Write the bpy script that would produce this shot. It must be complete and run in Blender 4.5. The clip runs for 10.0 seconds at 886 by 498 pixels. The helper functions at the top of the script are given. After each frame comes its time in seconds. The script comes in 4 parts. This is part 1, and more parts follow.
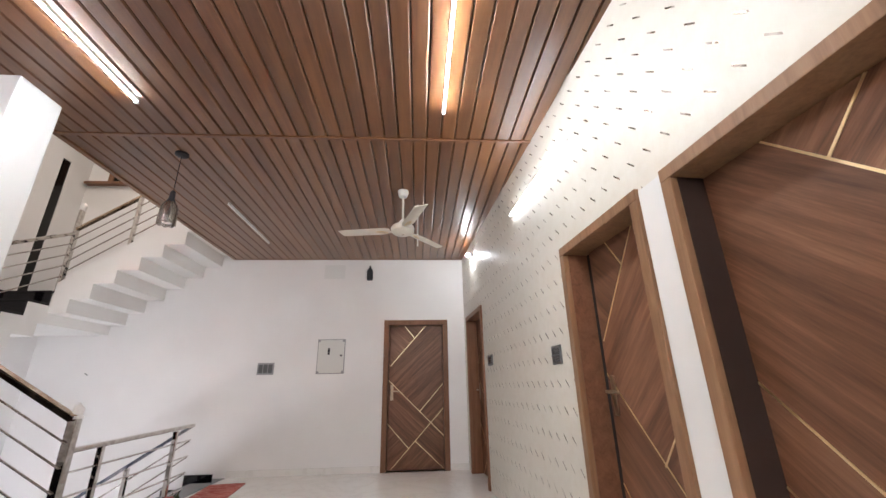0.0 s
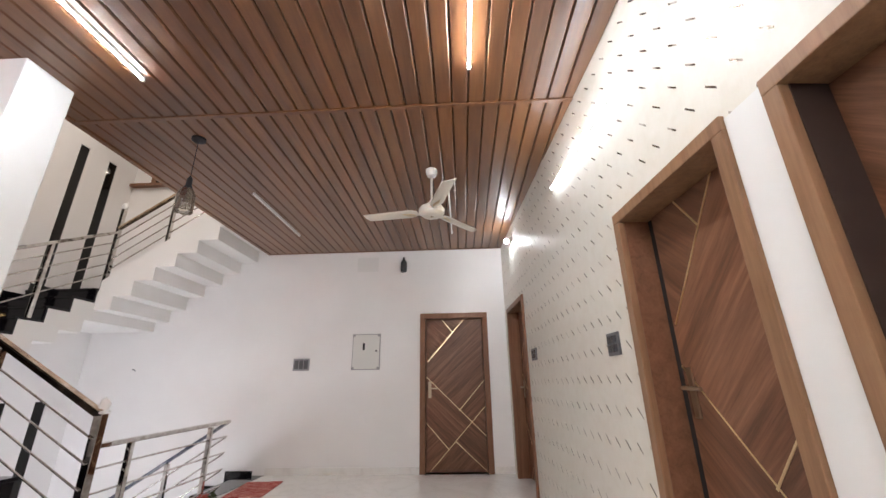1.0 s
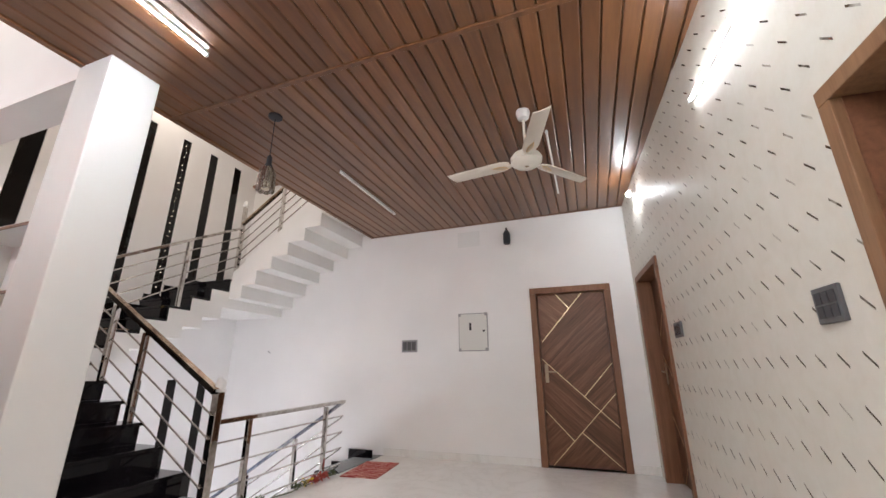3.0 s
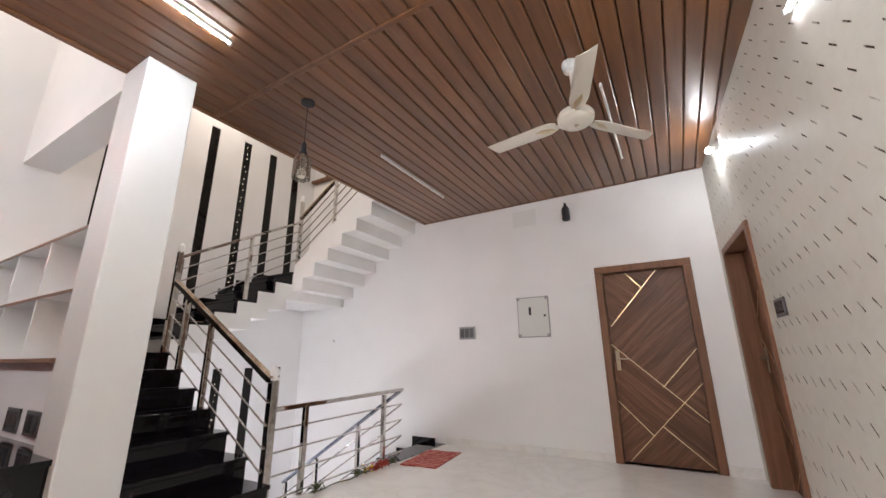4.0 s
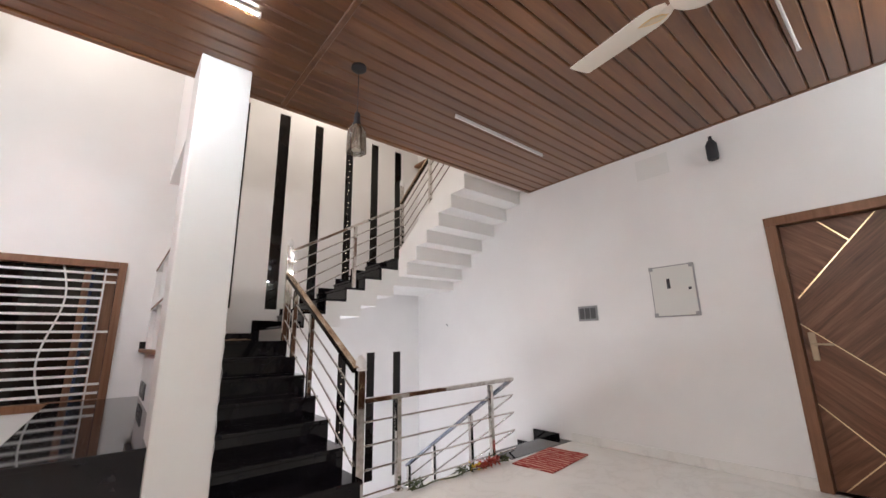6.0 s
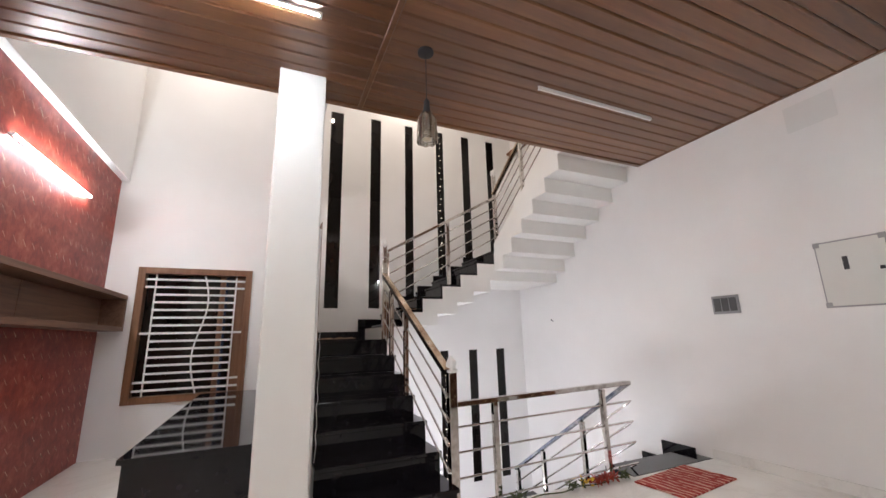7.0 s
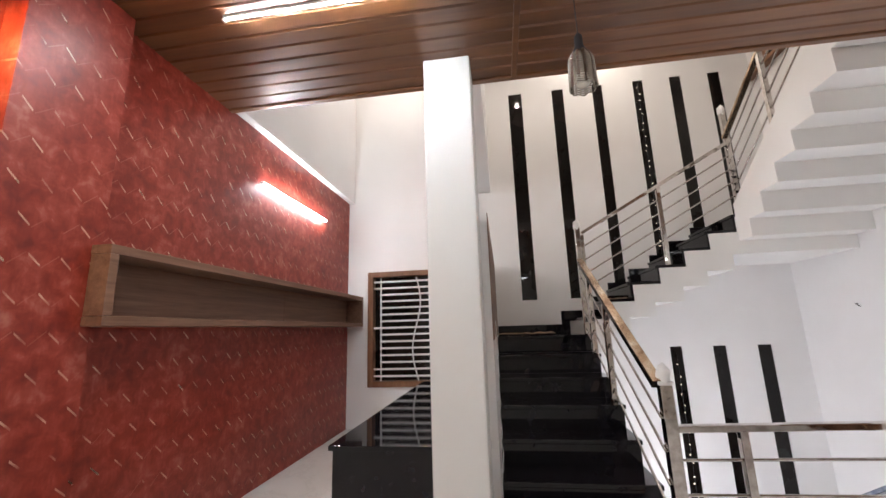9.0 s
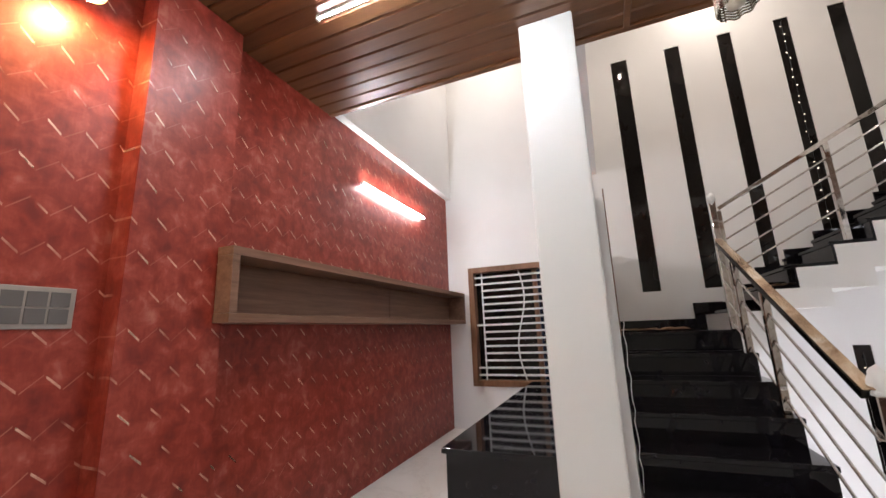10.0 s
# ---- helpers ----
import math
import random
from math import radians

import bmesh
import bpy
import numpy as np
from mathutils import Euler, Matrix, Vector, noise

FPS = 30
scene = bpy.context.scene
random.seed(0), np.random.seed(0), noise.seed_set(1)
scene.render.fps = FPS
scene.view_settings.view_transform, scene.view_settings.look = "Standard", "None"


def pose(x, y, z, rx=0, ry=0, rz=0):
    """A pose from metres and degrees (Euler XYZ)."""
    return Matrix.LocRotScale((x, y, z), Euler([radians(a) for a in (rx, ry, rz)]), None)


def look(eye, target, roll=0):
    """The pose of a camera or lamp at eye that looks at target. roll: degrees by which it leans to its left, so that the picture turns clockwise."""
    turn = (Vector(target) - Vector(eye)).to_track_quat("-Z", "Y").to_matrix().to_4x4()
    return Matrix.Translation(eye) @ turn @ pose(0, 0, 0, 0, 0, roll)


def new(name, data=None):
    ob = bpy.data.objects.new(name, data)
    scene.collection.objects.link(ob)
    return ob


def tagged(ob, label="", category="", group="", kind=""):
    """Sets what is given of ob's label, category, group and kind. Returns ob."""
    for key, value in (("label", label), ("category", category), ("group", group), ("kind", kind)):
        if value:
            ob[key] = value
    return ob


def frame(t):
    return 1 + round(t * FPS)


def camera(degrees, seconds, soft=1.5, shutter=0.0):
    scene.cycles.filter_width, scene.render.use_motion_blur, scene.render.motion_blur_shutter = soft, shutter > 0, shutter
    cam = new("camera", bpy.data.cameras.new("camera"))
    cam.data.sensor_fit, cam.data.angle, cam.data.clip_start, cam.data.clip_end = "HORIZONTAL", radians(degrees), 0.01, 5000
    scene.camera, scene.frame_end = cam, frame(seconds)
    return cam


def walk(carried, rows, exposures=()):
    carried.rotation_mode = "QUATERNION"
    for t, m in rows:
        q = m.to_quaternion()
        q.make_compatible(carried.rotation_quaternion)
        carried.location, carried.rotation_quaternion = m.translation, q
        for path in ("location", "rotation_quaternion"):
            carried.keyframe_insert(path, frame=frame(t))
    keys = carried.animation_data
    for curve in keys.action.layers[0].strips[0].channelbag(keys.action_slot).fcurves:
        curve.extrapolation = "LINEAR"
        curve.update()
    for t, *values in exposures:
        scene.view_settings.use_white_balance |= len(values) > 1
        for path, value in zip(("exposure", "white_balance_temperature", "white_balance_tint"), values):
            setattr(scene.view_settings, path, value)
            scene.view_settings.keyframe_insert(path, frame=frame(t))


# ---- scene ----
cam = camera(97.2, 10.0)
PATH = [
    (0, (1.317, 1.185, 1.111), (1.444, 3.066, 1.778), -1.2),
    (0.5, (1.35, 1.362, 1.096), (1.416, 3.246, 1.765), -1.1),
    (1, (1.415, 1.592, 1.091), (1.328, 3.477, 1.755), -0.9),
    (1.5, (1.423, 1.753, 1.127), (1.201, 3.634, 1.768), -0.0),
    (2, (1.361, 1.935, 1.13), (1.013, 3.802, 1.758), -0.4),
    (2.5, (1.41, 2.049, 1.09), (0.921, 3.888, 1.706), -0.4),
    (4, (1.543, 2.501, 1.096), (0.572, 4.165, 1.633), -0.6),
    (4.5, (1.521, 2.614, 1.097), (0.435, 4.211, 1.614), -0.9),
    (5, (1.558, 2.819, 1.145), (0.327, 4.321, 1.623), -1.0),
    (5.5, (1.572, 3.013, 1.133), (0.199, 4.39, 1.6), -0.9),
    (6.8, (1.38, 3.415, 1.204), (-0.342, 4.335, 1.637), -1.6),
    (7, (1.387, 3.458, 1.198), (-0.397, 4.251, 1.633), -1.5),
    (7.5, (1.322, 3.548, 1.204), (-0.559, 4.077, 1.63), -1.2),
    (8, (1.18, 3.656, 1.175), (-0.758, 3.897, 1.607), -1.8),
    (8.5, (1.142, 3.758, 1.219), (-0.813, 3.771, 1.642), -1.8),
    (9, (1.062, 3.86, 1.277), (-0.878, 3.581, 1.678), -1.8),
    (9.5, (0.975, 3.84, 1.252), (-0.915, 3.33, 1.664), -2.1),
    (10, (0.858, 3.738, 1.258), (-0.953, 2.996, 1.669), -2.2),
]
walk(cam, [(t, look(eye, target, roll)) for t, eye, target, roll in PATH])

# ---- world and lights ----
world = bpy.data.worlds.new("night")
scene.world = world
world.use_nodes = True
world.node_tree.nodes["Background"].inputs[0].default_value = (0.01, 0.012, 0.02, 1)
world.node_tree.nodes["Background"].inputs[1].default_value = 0.3
TUBE, TUBE_COLOUR = 100.0, (0.915, 0.95, 1.0)
scene.view_settings.exposure = 2.48


def downlight_lamp(name, x, y, z, watts, size, colour):
    d = bpy.data.lights.new(name, "AREA")
    d.shape, d.size, d.energy, d.color = "DISK", size, watts, colour
    ob = new(name, d)
    ob.location = (x, y, z)
    return ob


for lx, ly in ((-2.5, 4.4), (-2.5, 6.2), (-3.4, 2.5), (-3.9, 5.3)):
    downlight_lamp("void_downlight_glow", lx, ly, 5.53, 2.7, 0.04, (1.0, 0.86, 0.74))


# ---- materials ----
class Nodes:
    def __init__(self, name, rough=0.5, metal=0.0, colour=(0.8, 0.8, 0.8)):
        self.mat = bpy.data.materials.new(name)
        self.mat.use_nodes = True
        self.tree = self.mat.node_tree
        self.bsdf = self.tree.nodes["Principled BSDF"]
        self.bsdf.inputs["Base Color"].default_value = (*colour, 1)
        self.bsdf.inputs["Roughness"].default_value = rough
        self.bsdf.inputs["Metallic"].default_value = metal
        self.coord = self.tree.nodes.new("ShaderNodeTexCoord").outputs["Object"]

    def link(self, value, socket):
        if isinstance(value, bpy.types.NodeSocket):
            self.tree.links.new(value, socket)
        else:
            socket.default_value = value

    def math(self, op, a, b=0.0, c=0.0):
        n = self.tree.nodes.new("ShaderNodeMath")
        n.operation = op
        for s, v in zip(n.inputs, (a, b, c)):
            self.link(v, s)
        return n.outputs[0]

    def xyz(self, vector=None):
        n = self.tree.nodes.new("ShaderNodeSeparateXYZ")
        self.link(vector or self.coord, n.inputs[0])
        return n.outputs

    def scaled(self, scale, turn=(0, 0, 0), vector=None):
        n = self.tree.nodes.new("ShaderNodeMapping")
        n.inputs["Scale"].default_value = scale
        n.inputs["Rotation"].default_value = [radians(a) for a in turn]
        self.link(vector or self.coord, n.inputs["Vector"])
        return n.outputs[0]

    def noise(self, scale, vector=None, detail=4.0, rough=0.55, distortion=0.0):
        n = self.tree.nodes.new("ShaderNodeTexNoise")
        n.inputs["Scale"].default_value = scale
        n.inputs["Detail"].default_value = detail
        n.inputs["Roughness"].default_value = rough
        n.inputs["Distortion"].default_value = distortion
        self.link(vector or self.coord, n.inputs["Vector"])
        return n.outputs["Fac"]

    def ramp(self, fac, *stops):
        n = self.tree.nodes.new("ShaderNodeValToRGB")
        e = n.color_ramp.elements
        while len(e) < len(stops):
            e.new(0.5)
        for el, (p, c) in zip(e, stops):
            el.position, el.color = p, (*c, 1)
        self.link(fac, n.inputs[0])
        return n.outputs[0]

    def mix(self, fac, a, b, blend="MIX"):
        n = self.tree.nodes.new("ShaderNodeMix")
        n.data_type, n.blend_type = "RGBA", blend
        self.link(fac, n.inputs[0])
        for s, v in ((n.inputs[6], a), (n.inputs[7], b)):
            self.link((*v, 1) if isinstance(v, tuple) else v, s)
        return n.outputs[2]

    def island(self):
        return self.tree.nodes.new("ShaderNodeNewGeometry").outputs["Random Per Island"]

    def each(self):
        return self.tree.nodes.new("ShaderNodeObjectInfo").outputs["Random"]

    def finish(self, colour=None, rough=None, bump=None, strength=0.2, distance=0.01):
        if colour is not None:
            self.link(colour, self.bsdf.inputs["Base Color"])
        if rough is not None:
            self.link(rough, self.bsdf.inputs["Roughness"])
        if bump is not None:
            n = self.tree.nodes.new("ShaderNodeBump")
            n.inputs["Strength"].default_value, n.inputs["Distance"].default_value = strength, distance
            self.link(bump, n.inputs["Height"])
            self.tree.links.new(n.outputs[0], self.bsdf.inputs["Normal"])
        return self.mat


def paint(name, light, dark, rough=0.55):
    n = Nodes(name, rough)
    blotch = n.noise(1.3, detail=3)
    grain = n.noise(140, detail=2)
    return n.finish(n.ramp(blotch, (0.3, dark), (0.7, light)), None, grain, 0.08, 0.002)


def wood(name, dark, mid, light, scale, turn=(0, 0, 0), rough=0.35, shift=None, spread=0.5):
    """Veneer or plank; the grain runs where scale is small."""
    n = Nodes(name, rough)
    n.bsdf.inputs["Specular IOR Level"].default_value = 0.36
    v = n.scaled(scale, (0, 0, 0), n.scaled((1, 1, 1), turn) if any(turn) else None)
    if shift:
        off = n.tree.nodes.new("ShaderNodeVectorMath")
        off.operation = "ADD"
        n.link(v, off.inputs[0])
        comb = n.tree.nodes.new("ShaderNodeCombineXYZ")
        r = n.island() if shift == "island" else n.each()
        for i, k in enumerate((37.0, 91.0, 53.0)):
            n.link(n.math("MULTIPLY", r, k), comb.inputs[i])
        n.link(comb.outputs[0], off.inputs[1])
        v = off.outputs[0]
    broad = n.noise(1.0, v, 4, 0.6, 0.6)
    fine = n.noise(5.0, v, 5, 0.7)
    c = n.ramp(n.math("ADD", n.math("MULTIPLY", broad, 0.6), n.math("MULTIPLY", fine, 0.4)), (0.34, dark), (0.5, mid), (0.68, light))
    if shift:
        tone = n.math("MULTIPLY_ADD", r, spread, 1 - spread / 2)
        comb2 = n.tree.nodes.new("ShaderNodeCombineXYZ")
        for i in range(3):
            n.link(tone, comb2.inputs[i])
        c = n.mix(1.0, c, comb2.outputs[0], "MULTIPLY")
    return n.finish(c, n.math("MULTIPLY_ADD", fine, 0.25, rough - 0.12), fine, 0.12, 0.002)


def hex_paper(name, base, dash_colour, line_colour, turn, fades, joined=0.5, wide=0.0032):
    """Wallpaper with rows of short slanting metallic strokes joined by faint lines."""
    n = Nodes(name, 0.5)
    n.bsdf.inputs["Specular IOR Level"].default_value = 0.5
    o = n.xyz()
    u, v = o[0], o[2]
    p, q, amp = 0.13, 0.172, 0.031
    row = n.math("FLOOR", n.math("DIVIDE", v, q))
    uu = n.math("FRACT", n.math("ADD", n.math("DIVIDE", n.math("MULTIPLY", u, turn), p), n.math("MULTIPLY", n.math("FLOORED_MODULO", row, 2.0), 0.5)))
    vv = n.math("MULTIPLY", n.math("SUBTRACT", n.math("FRACT", n.math("DIVIDE", v, q)), 0.5), q)
    zig = n.math("MULTIPLY", n.math("SUBTRACT", n.math("MULTIPLY", n.math("ABSOLUTE", n.math("SUBTRACT", uu, 0.5)), 2.0), 0.5), 2 * amp)
    off = n.math("ABSOLUTE", n.math("SUBTRACT", vv, zig))
    fall = n.math("MULTIPLY", n.math("LESS_THAN", uu, 0.44), n.math("GREATER_THAN", uu, 0.06))
    fade = n.tree.nodes.new("ShaderNodeMapRange")
    n.link(n.noise(6.0, detail=3), fade.inputs["Value"])
    fade.inputs["From Min"].default_value, fade.inputs["From Max"].default_value = fades
    dash = n.math("MULTIPLY", n.math("MULTIPLY", n.math("LESS_THAN", off, 0.0056), fall), fade.outputs[0])
    thin = n.math("MULTIPLY", n.math("LESS_THAN", off, wide), n.math("GREATER_THAN", uu, 0.5))
    some = n.tree.nodes.new("ShaderNodeMapRange")
    n.link(n.noise(2.6, detail=2), some.inputs["Value"])
    some.inputs["From Min"].default_value, some.inputs["From Max"].default_value = 0.44, 0.66
    thin = n.math("MULTIPLY", thin, some.outputs[0])
    weave = n.noise(60.0, n.scaled((1, 1, 0.25)), 3)
    blotch = n.math("ADD", n.math("MULTIPLY", n.noise(5.0, detail=4, rough=0.6), 0.45), n.math("MULTIPLY", n.noise(13.0, detail=3, rough=0.55, distortion=0.5), 0.55))
    c = n.ramp(n.math("ADD", n.math("MULTIPLY", blotch, 0.88), n.math("MULTIPLY", weave, 0.12)), *base)
    c = n.mix(n.math("MULTIPLY", thin, joined), c, line_colour)
    c = n.mix(dash, c, dash_colour)
    n.link(n.math("MULTIPLY", dash, 0.75), n.bsdf.inputs["Metallic"])
    return n.finish(c, n.math("MULTIPLY_ADD", dash, -0.15, 0.42), n.math("ADD", n.math("MULTIPLY", dash, 1.5), weave), 0.25, 0.003)


def glow(name, colour, strength):
    n = Nodes(name, 0.4, 0, colour)
    n.bsdf.inputs["Emission Color"].default_value = (*colour, 1)
    n.bsdf.inputs["Emission Strength"].default_value = strength
    return n.mat


M = {}
M["wall"] = paint("white_wall_paint", (0.87, 0.86, 0.855), (0.83, 0.82, 0.815), 0.45)
M["column"] = paint("column_paint", (0.71, 0.715, 0.71), (0.68, 0.685, 0.68), 0.5)
M["soffit"] = paint("stair_plaster", (0.87, 0.86, 0.84), (0.82, 0.81, 0.79), 0.6)
M["plank"] = wood("ceiling_plank_wood", (0.108, 0.039, 0.013), (0.162, 0.064, 0.021), (0.218, 0.093, 0.032), (9, 0.6, 9), (0, 0, 0), 0.42, "island", 0.3)
M["plank"].node_tree.nodes["Principled BSDF"].inputs["Coat Weight"].default_value = 0.75
M["plank"].node_tree.nodes["Principled BSDF"].inputs["Coat Roughness"].default_value = 0.33
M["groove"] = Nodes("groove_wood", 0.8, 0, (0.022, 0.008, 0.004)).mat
M["trim_wood"] = wood("trim_wood", (0.12, 0.05, 0.026), (0.17, 0.075, 0.04), (0.22, 0.10, 0.055), (0.8, 14, 14), (0, 0, 0), 0.4)
M["frame_wood"] = wood("door_frame_wood", (0.15, 0.066, 0.033), (0.215, 0.102, 0.054), (0.27, 0.135, 0.075), (16, 16, 0.9), (0, 0, 0), 0.45)
M["frame_tan"] = wood("door_frame_teak", (0.165, 0.085, 0.043), (0.235, 0.127, 0.067), (0.295, 0.167, 0.092), (16, 16, 0.9), (0, 0, 0), 0.45)
M["veneer_a"] = wood("door_veneer_rising", (0.068, 0.028, 0.013), (0.142, 0.063, 0.033), (0.235, 0.115, 0.064), (0.8, 6, 15), (0, 42, 0), 0.42, "each")
M["veneer_b"] = wood("door_veneer_falling", (0.068, 0.028, 0.013), (0.142, 0.063, 0.033), (0.235, 0.115, 0.064), (0.8, 6, 15), (0, -42, 0), 0.42, "each")
M["laminate"] = wood("shelf_laminate", (0.135, 0.066, 0.040), (0.20, 0.105, 0.066), (0.27, 0.15, 0.098), (0.9, 18, 18), (0, 0, 0), 0.45)
M["gold"] = Nodes("brass_inlay", 0.28, 1.0, (0.80, 0.62, 0.36)).mat
M["champagne"] = Nodes("champagne_enamel", 0.35, 0.3, (0.62, 0.54, 0.40)).mat
M["brass"] = Nodes("antique_brass", 0.3, 1.0, (0.42, 0.34, 0.24)).mat
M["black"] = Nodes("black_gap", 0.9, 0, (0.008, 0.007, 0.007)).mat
M["plastic"] = Nodes("white_plastic", 0.35, 0, (0.78, 0.78, 0.77)).mat
M["ivory"] = Nodes("ivory_enamel", 0.28, 0, (0.74, 0.70, 0.62)).mat
M["grey_plastic"] = Nodes("grey_plastic", 0.35, 0.2, (0.10, 0.10, 0.105)).mat
M["silver_plastic"] = Nodes("silver_plastic", 0.35, 0.3, (0.33, 0.33, 0.34)).mat
M["dark_key"] = Nodes("dark_switch_key", 0.25, 0.1, (0.05, 0.05, 0.055)).mat
M["panel_grey"] = Nodes("meter_panel_enamel", 0.4, 0.0, (0.70, 0.70, 0.67)).mat
M["taupe"] = Nodes("taupe_plastic", 0.4, 0.1, (0.30, 0.265, 0.24)).mat
M["taupe_key"] = Nodes("taupe_switch_key", 0.35, 0.1, (0.115, 0.105, 0.10)).mat
M["bulb"] = Nodes("frosted_bulb", 0.3, 0, (0.8, 0.76, 0.66)).mat
M["cage"] = Nodes("bronze_wire", 0.25, 1.0, (0.36, 0.32, 0.27)).mat
M["cord"] = Nodes("black_cord", 0.6, 0, (0.02, 0.02, 0.025)).mat
M["tube_on"] = glow("lit_tube", TUBE_COLOUR, TUBE * 0.72)
M["tube_soft"] = glow("lit_tube_dimmer", TUBE_COLOUR, TUBE * 0.12)
M["tube_edge"] = glow("lit_tube_near_column", TUBE_COLOUR, TUBE * 0.62)
M["tube_low"] = glow("lit_tube_below", (0.95, 0.93, 1.0), TUBE * 0.85)
M["tube_new"] = glow("lit_tube_new", TUBE_COLOUR, TUBE * 0.5)
# the corridor tubes are added fill light behind the camera
M["tube_fill_end"] = glow("lit_fill_tube_end", TUBE_COLOUR, TUBE * 0.42)
M["tube_fill_corridor"] = glow("lit_fill_tube_corridor", TUBE_COLOUR, TUBE * 0.12)
M["tube_off"] = Nodes("unlit_tube", 0.3, 0, (0.82, 0.80, 0.78)).mat
M["spot_on"] = glow("lit_spot", (0.92, 0.96, 1.0), 85.0)
M["warm_on"] = glow("lit_warm_bulb", (1, 0.66, 0.28), 130.0)
M["bead_on"] = glow("lit_bead", (1, 0.86, 0.66), 1.0)
M["disc_on"] = glow("lit_downlight", (1, 0.88, 0.74), 20.0)


def steel():
    n = Nodes("polished_steel", 0.16, 1.0, (0.72, 0.70, 0.68))
    sm = n.noise(22, n.scaled((1, 1, 1)), 3)
    return n.finish(n.ramp(sm, (0.35, (0.50, 0.465, 0.43)), (0.65, (0.72, 0.69, 0.66))), n.math("MULTIPLY_ADD", sm, 0.06, 0.01))


def filmed(name, dark, mid, light):
    n = Nodes(name, 0.2, 0.9)
    f = n.noise(6.0, n.scaled((1.0, 1, 1)), 4, 0.6, 0.6)
    return n.finish(n.ramp(f, (0.35, dark), (0.52, mid), (0.68, light)), n.math("MULTIPLY_ADD", f, 0.25, 0.08), n.noise(26, detail=3), 0.25, 0.004)


def granite():
    n = Nodes("black_granite", 0.1)
    n.bsdf.inputs["Specular IOR Level"].default_value = 0.3
    f = n.noise(6, detail=5, rough=0.7)
    s = n.noise(190, detail=2)
    c = n.ramp(f, (0.35, (0.0035, 0.003, 0.004)), (0.7, (0.010, 0.0085, 0.012)))
    c = n.mix(n.math("MULTIPLY", n.math("GREATER_THAN", s, 0.68), 0.3), c, (0.06, 0.058, 0.075))
    return n.finish(c, n.math("MULTIPLY_ADD", f, 0.08, 0.005))


def tile():
    n = Nodes("vitrified_tile", 0.12)
    f = n.noise(1.6, detail=7, rough=0.65, distortion=1.2)
    vein = n.math("ABSOLUTE", n.math("SUBTRACT", f, 0.5))
    c = n.ramp(vein, (0.0, (0.78, 0.765, 0.74)), (0.03, (0.84, 0.825, 0.80)), (0.2, (0.87, 0.86, 0.84)))
    return n.finish(c, n.math("MULTIPLY_ADD", n.noise(5.0), 0.1, 0.08))


def dark_glass():
    n = Nodes("night_window_glass", 0.05, 0, (0.012, 0.010, 0.009))
    n.bsdf.inputs["Specular IOR Level"].default_value = 0.28
    f = n.noise(2.2, n.scaled((1, 1, 0.5)), 3)
    return n.finish(n.ramp(f, (0.4, (0.006, 0.0045, 0.004)), (0.7, (0.020, 0.015, 0.012))), n.math("MULTIPLY_ADD", f, 0.03, 0.0))


def mat_weave():
    n = Nodes("red_woven_mat", 0.9)
    o = n.xyz()
    wob = n.noise(5, detail=2)
    st = n.math("FRACT", n.math("ADD", n.math("MULTIPLY", o[1], 17.0), n.math("MULTIPLY", wob, 1.6)))
    light = n.math("MULTIPLY", n.math("GREATER_THAN", st, 0.62), n.math("GREATER_THAN", n.noise(12, n.scaled((1, 3, 1)), 2), 0.44))
    c = n.mix(light, (0.34, 0.035, 0.028), (0.62, 0.34, 0.28))
    return n.finish(c, None, n.noise(240), 0.6, 0.004)


M["steel"], M["film"], M["granite"], M["tile"], M["glass"], M["mat"] = steel(), filmed("brown_film_on_steel", (0.26, 0.15, 0.09), (0.58, 0.43, 0.30), (0.80, 0.72, 0.62)), granite(), tile(), dark_glass(), mat_weave()
# near-black colour stands for the granite steps mirrored in the handrail
M["dark_reflection"] = filmed("dark_reflection_on_steel", (0.012, 0.010, 0.010), (0.022, 0.017, 0.015), (0.06, 0.045, 0.035))
M["blue_film"] = filmed("blue_film_on_steel", (0.10, 0.12, 0.18), (0.26, 0.29, 0.36), (0.60, 0.60, 0.62))
M["cream_paper"] = hex_paper("cream_wallpaper", ((0.25, (0.61, 0.575, 0.50)), (0.5, (0.66, 0.635, 0.57)), (0.75, (0.70, 0.68, 0.625))), (0.20, 0.17, 0.13), (0.68, 0.64, 0.55), 1.0, (0.25, 0.5))
M["red_paper"] = hex_paper("red_wallpaper", ((0.36, (0.165, 0.0135, 0.007)), (0.48, (0.25, 0.026, 0.013)), (0.56, (0.325, 0.048, 0.029)), (0.68, (0.45, 0.145, 0.10))), (0.70, 0.46, 0.34), (0.50, 0.20, 0.14), -1.0, (0.38, 0.62), 0.5, 0.0036)


# ---- mesh helpers ----
def box(bm, x0, x1, y0, y1, z0, z1, bevel=0.0, m=None, seg=1):
    vs = [bm.verts.new((x, y, z)) for x in (x0, x1) for y in (y0, y1) for z in (z0, z1)]
    q = [(0, 1, 3, 2), (4, 6, 7, 5), (0, 4, 5, 1), (2, 3, 7, 6), (0, 2, 6, 4), (1, 5, 7, 3)]
    fs = [bm.faces.new([vs[i] for i in f]) for f in q]
    if bevel:
        es = list({e for f in fs for e in f.edges})
        r = bmesh.ops.bevel(bm, geom=es, offset=bevel, segments=seg, affect="EDGES", profile=0.6)
        vs = list({v for f in r["faces"] for v in f.verts} | {v for v in vs if v.is_valid})
    if m is not None:
        bmesh.ops.transform(bm, matrix=m, verts=[v for v in vs if v.is_valid])
    return vs


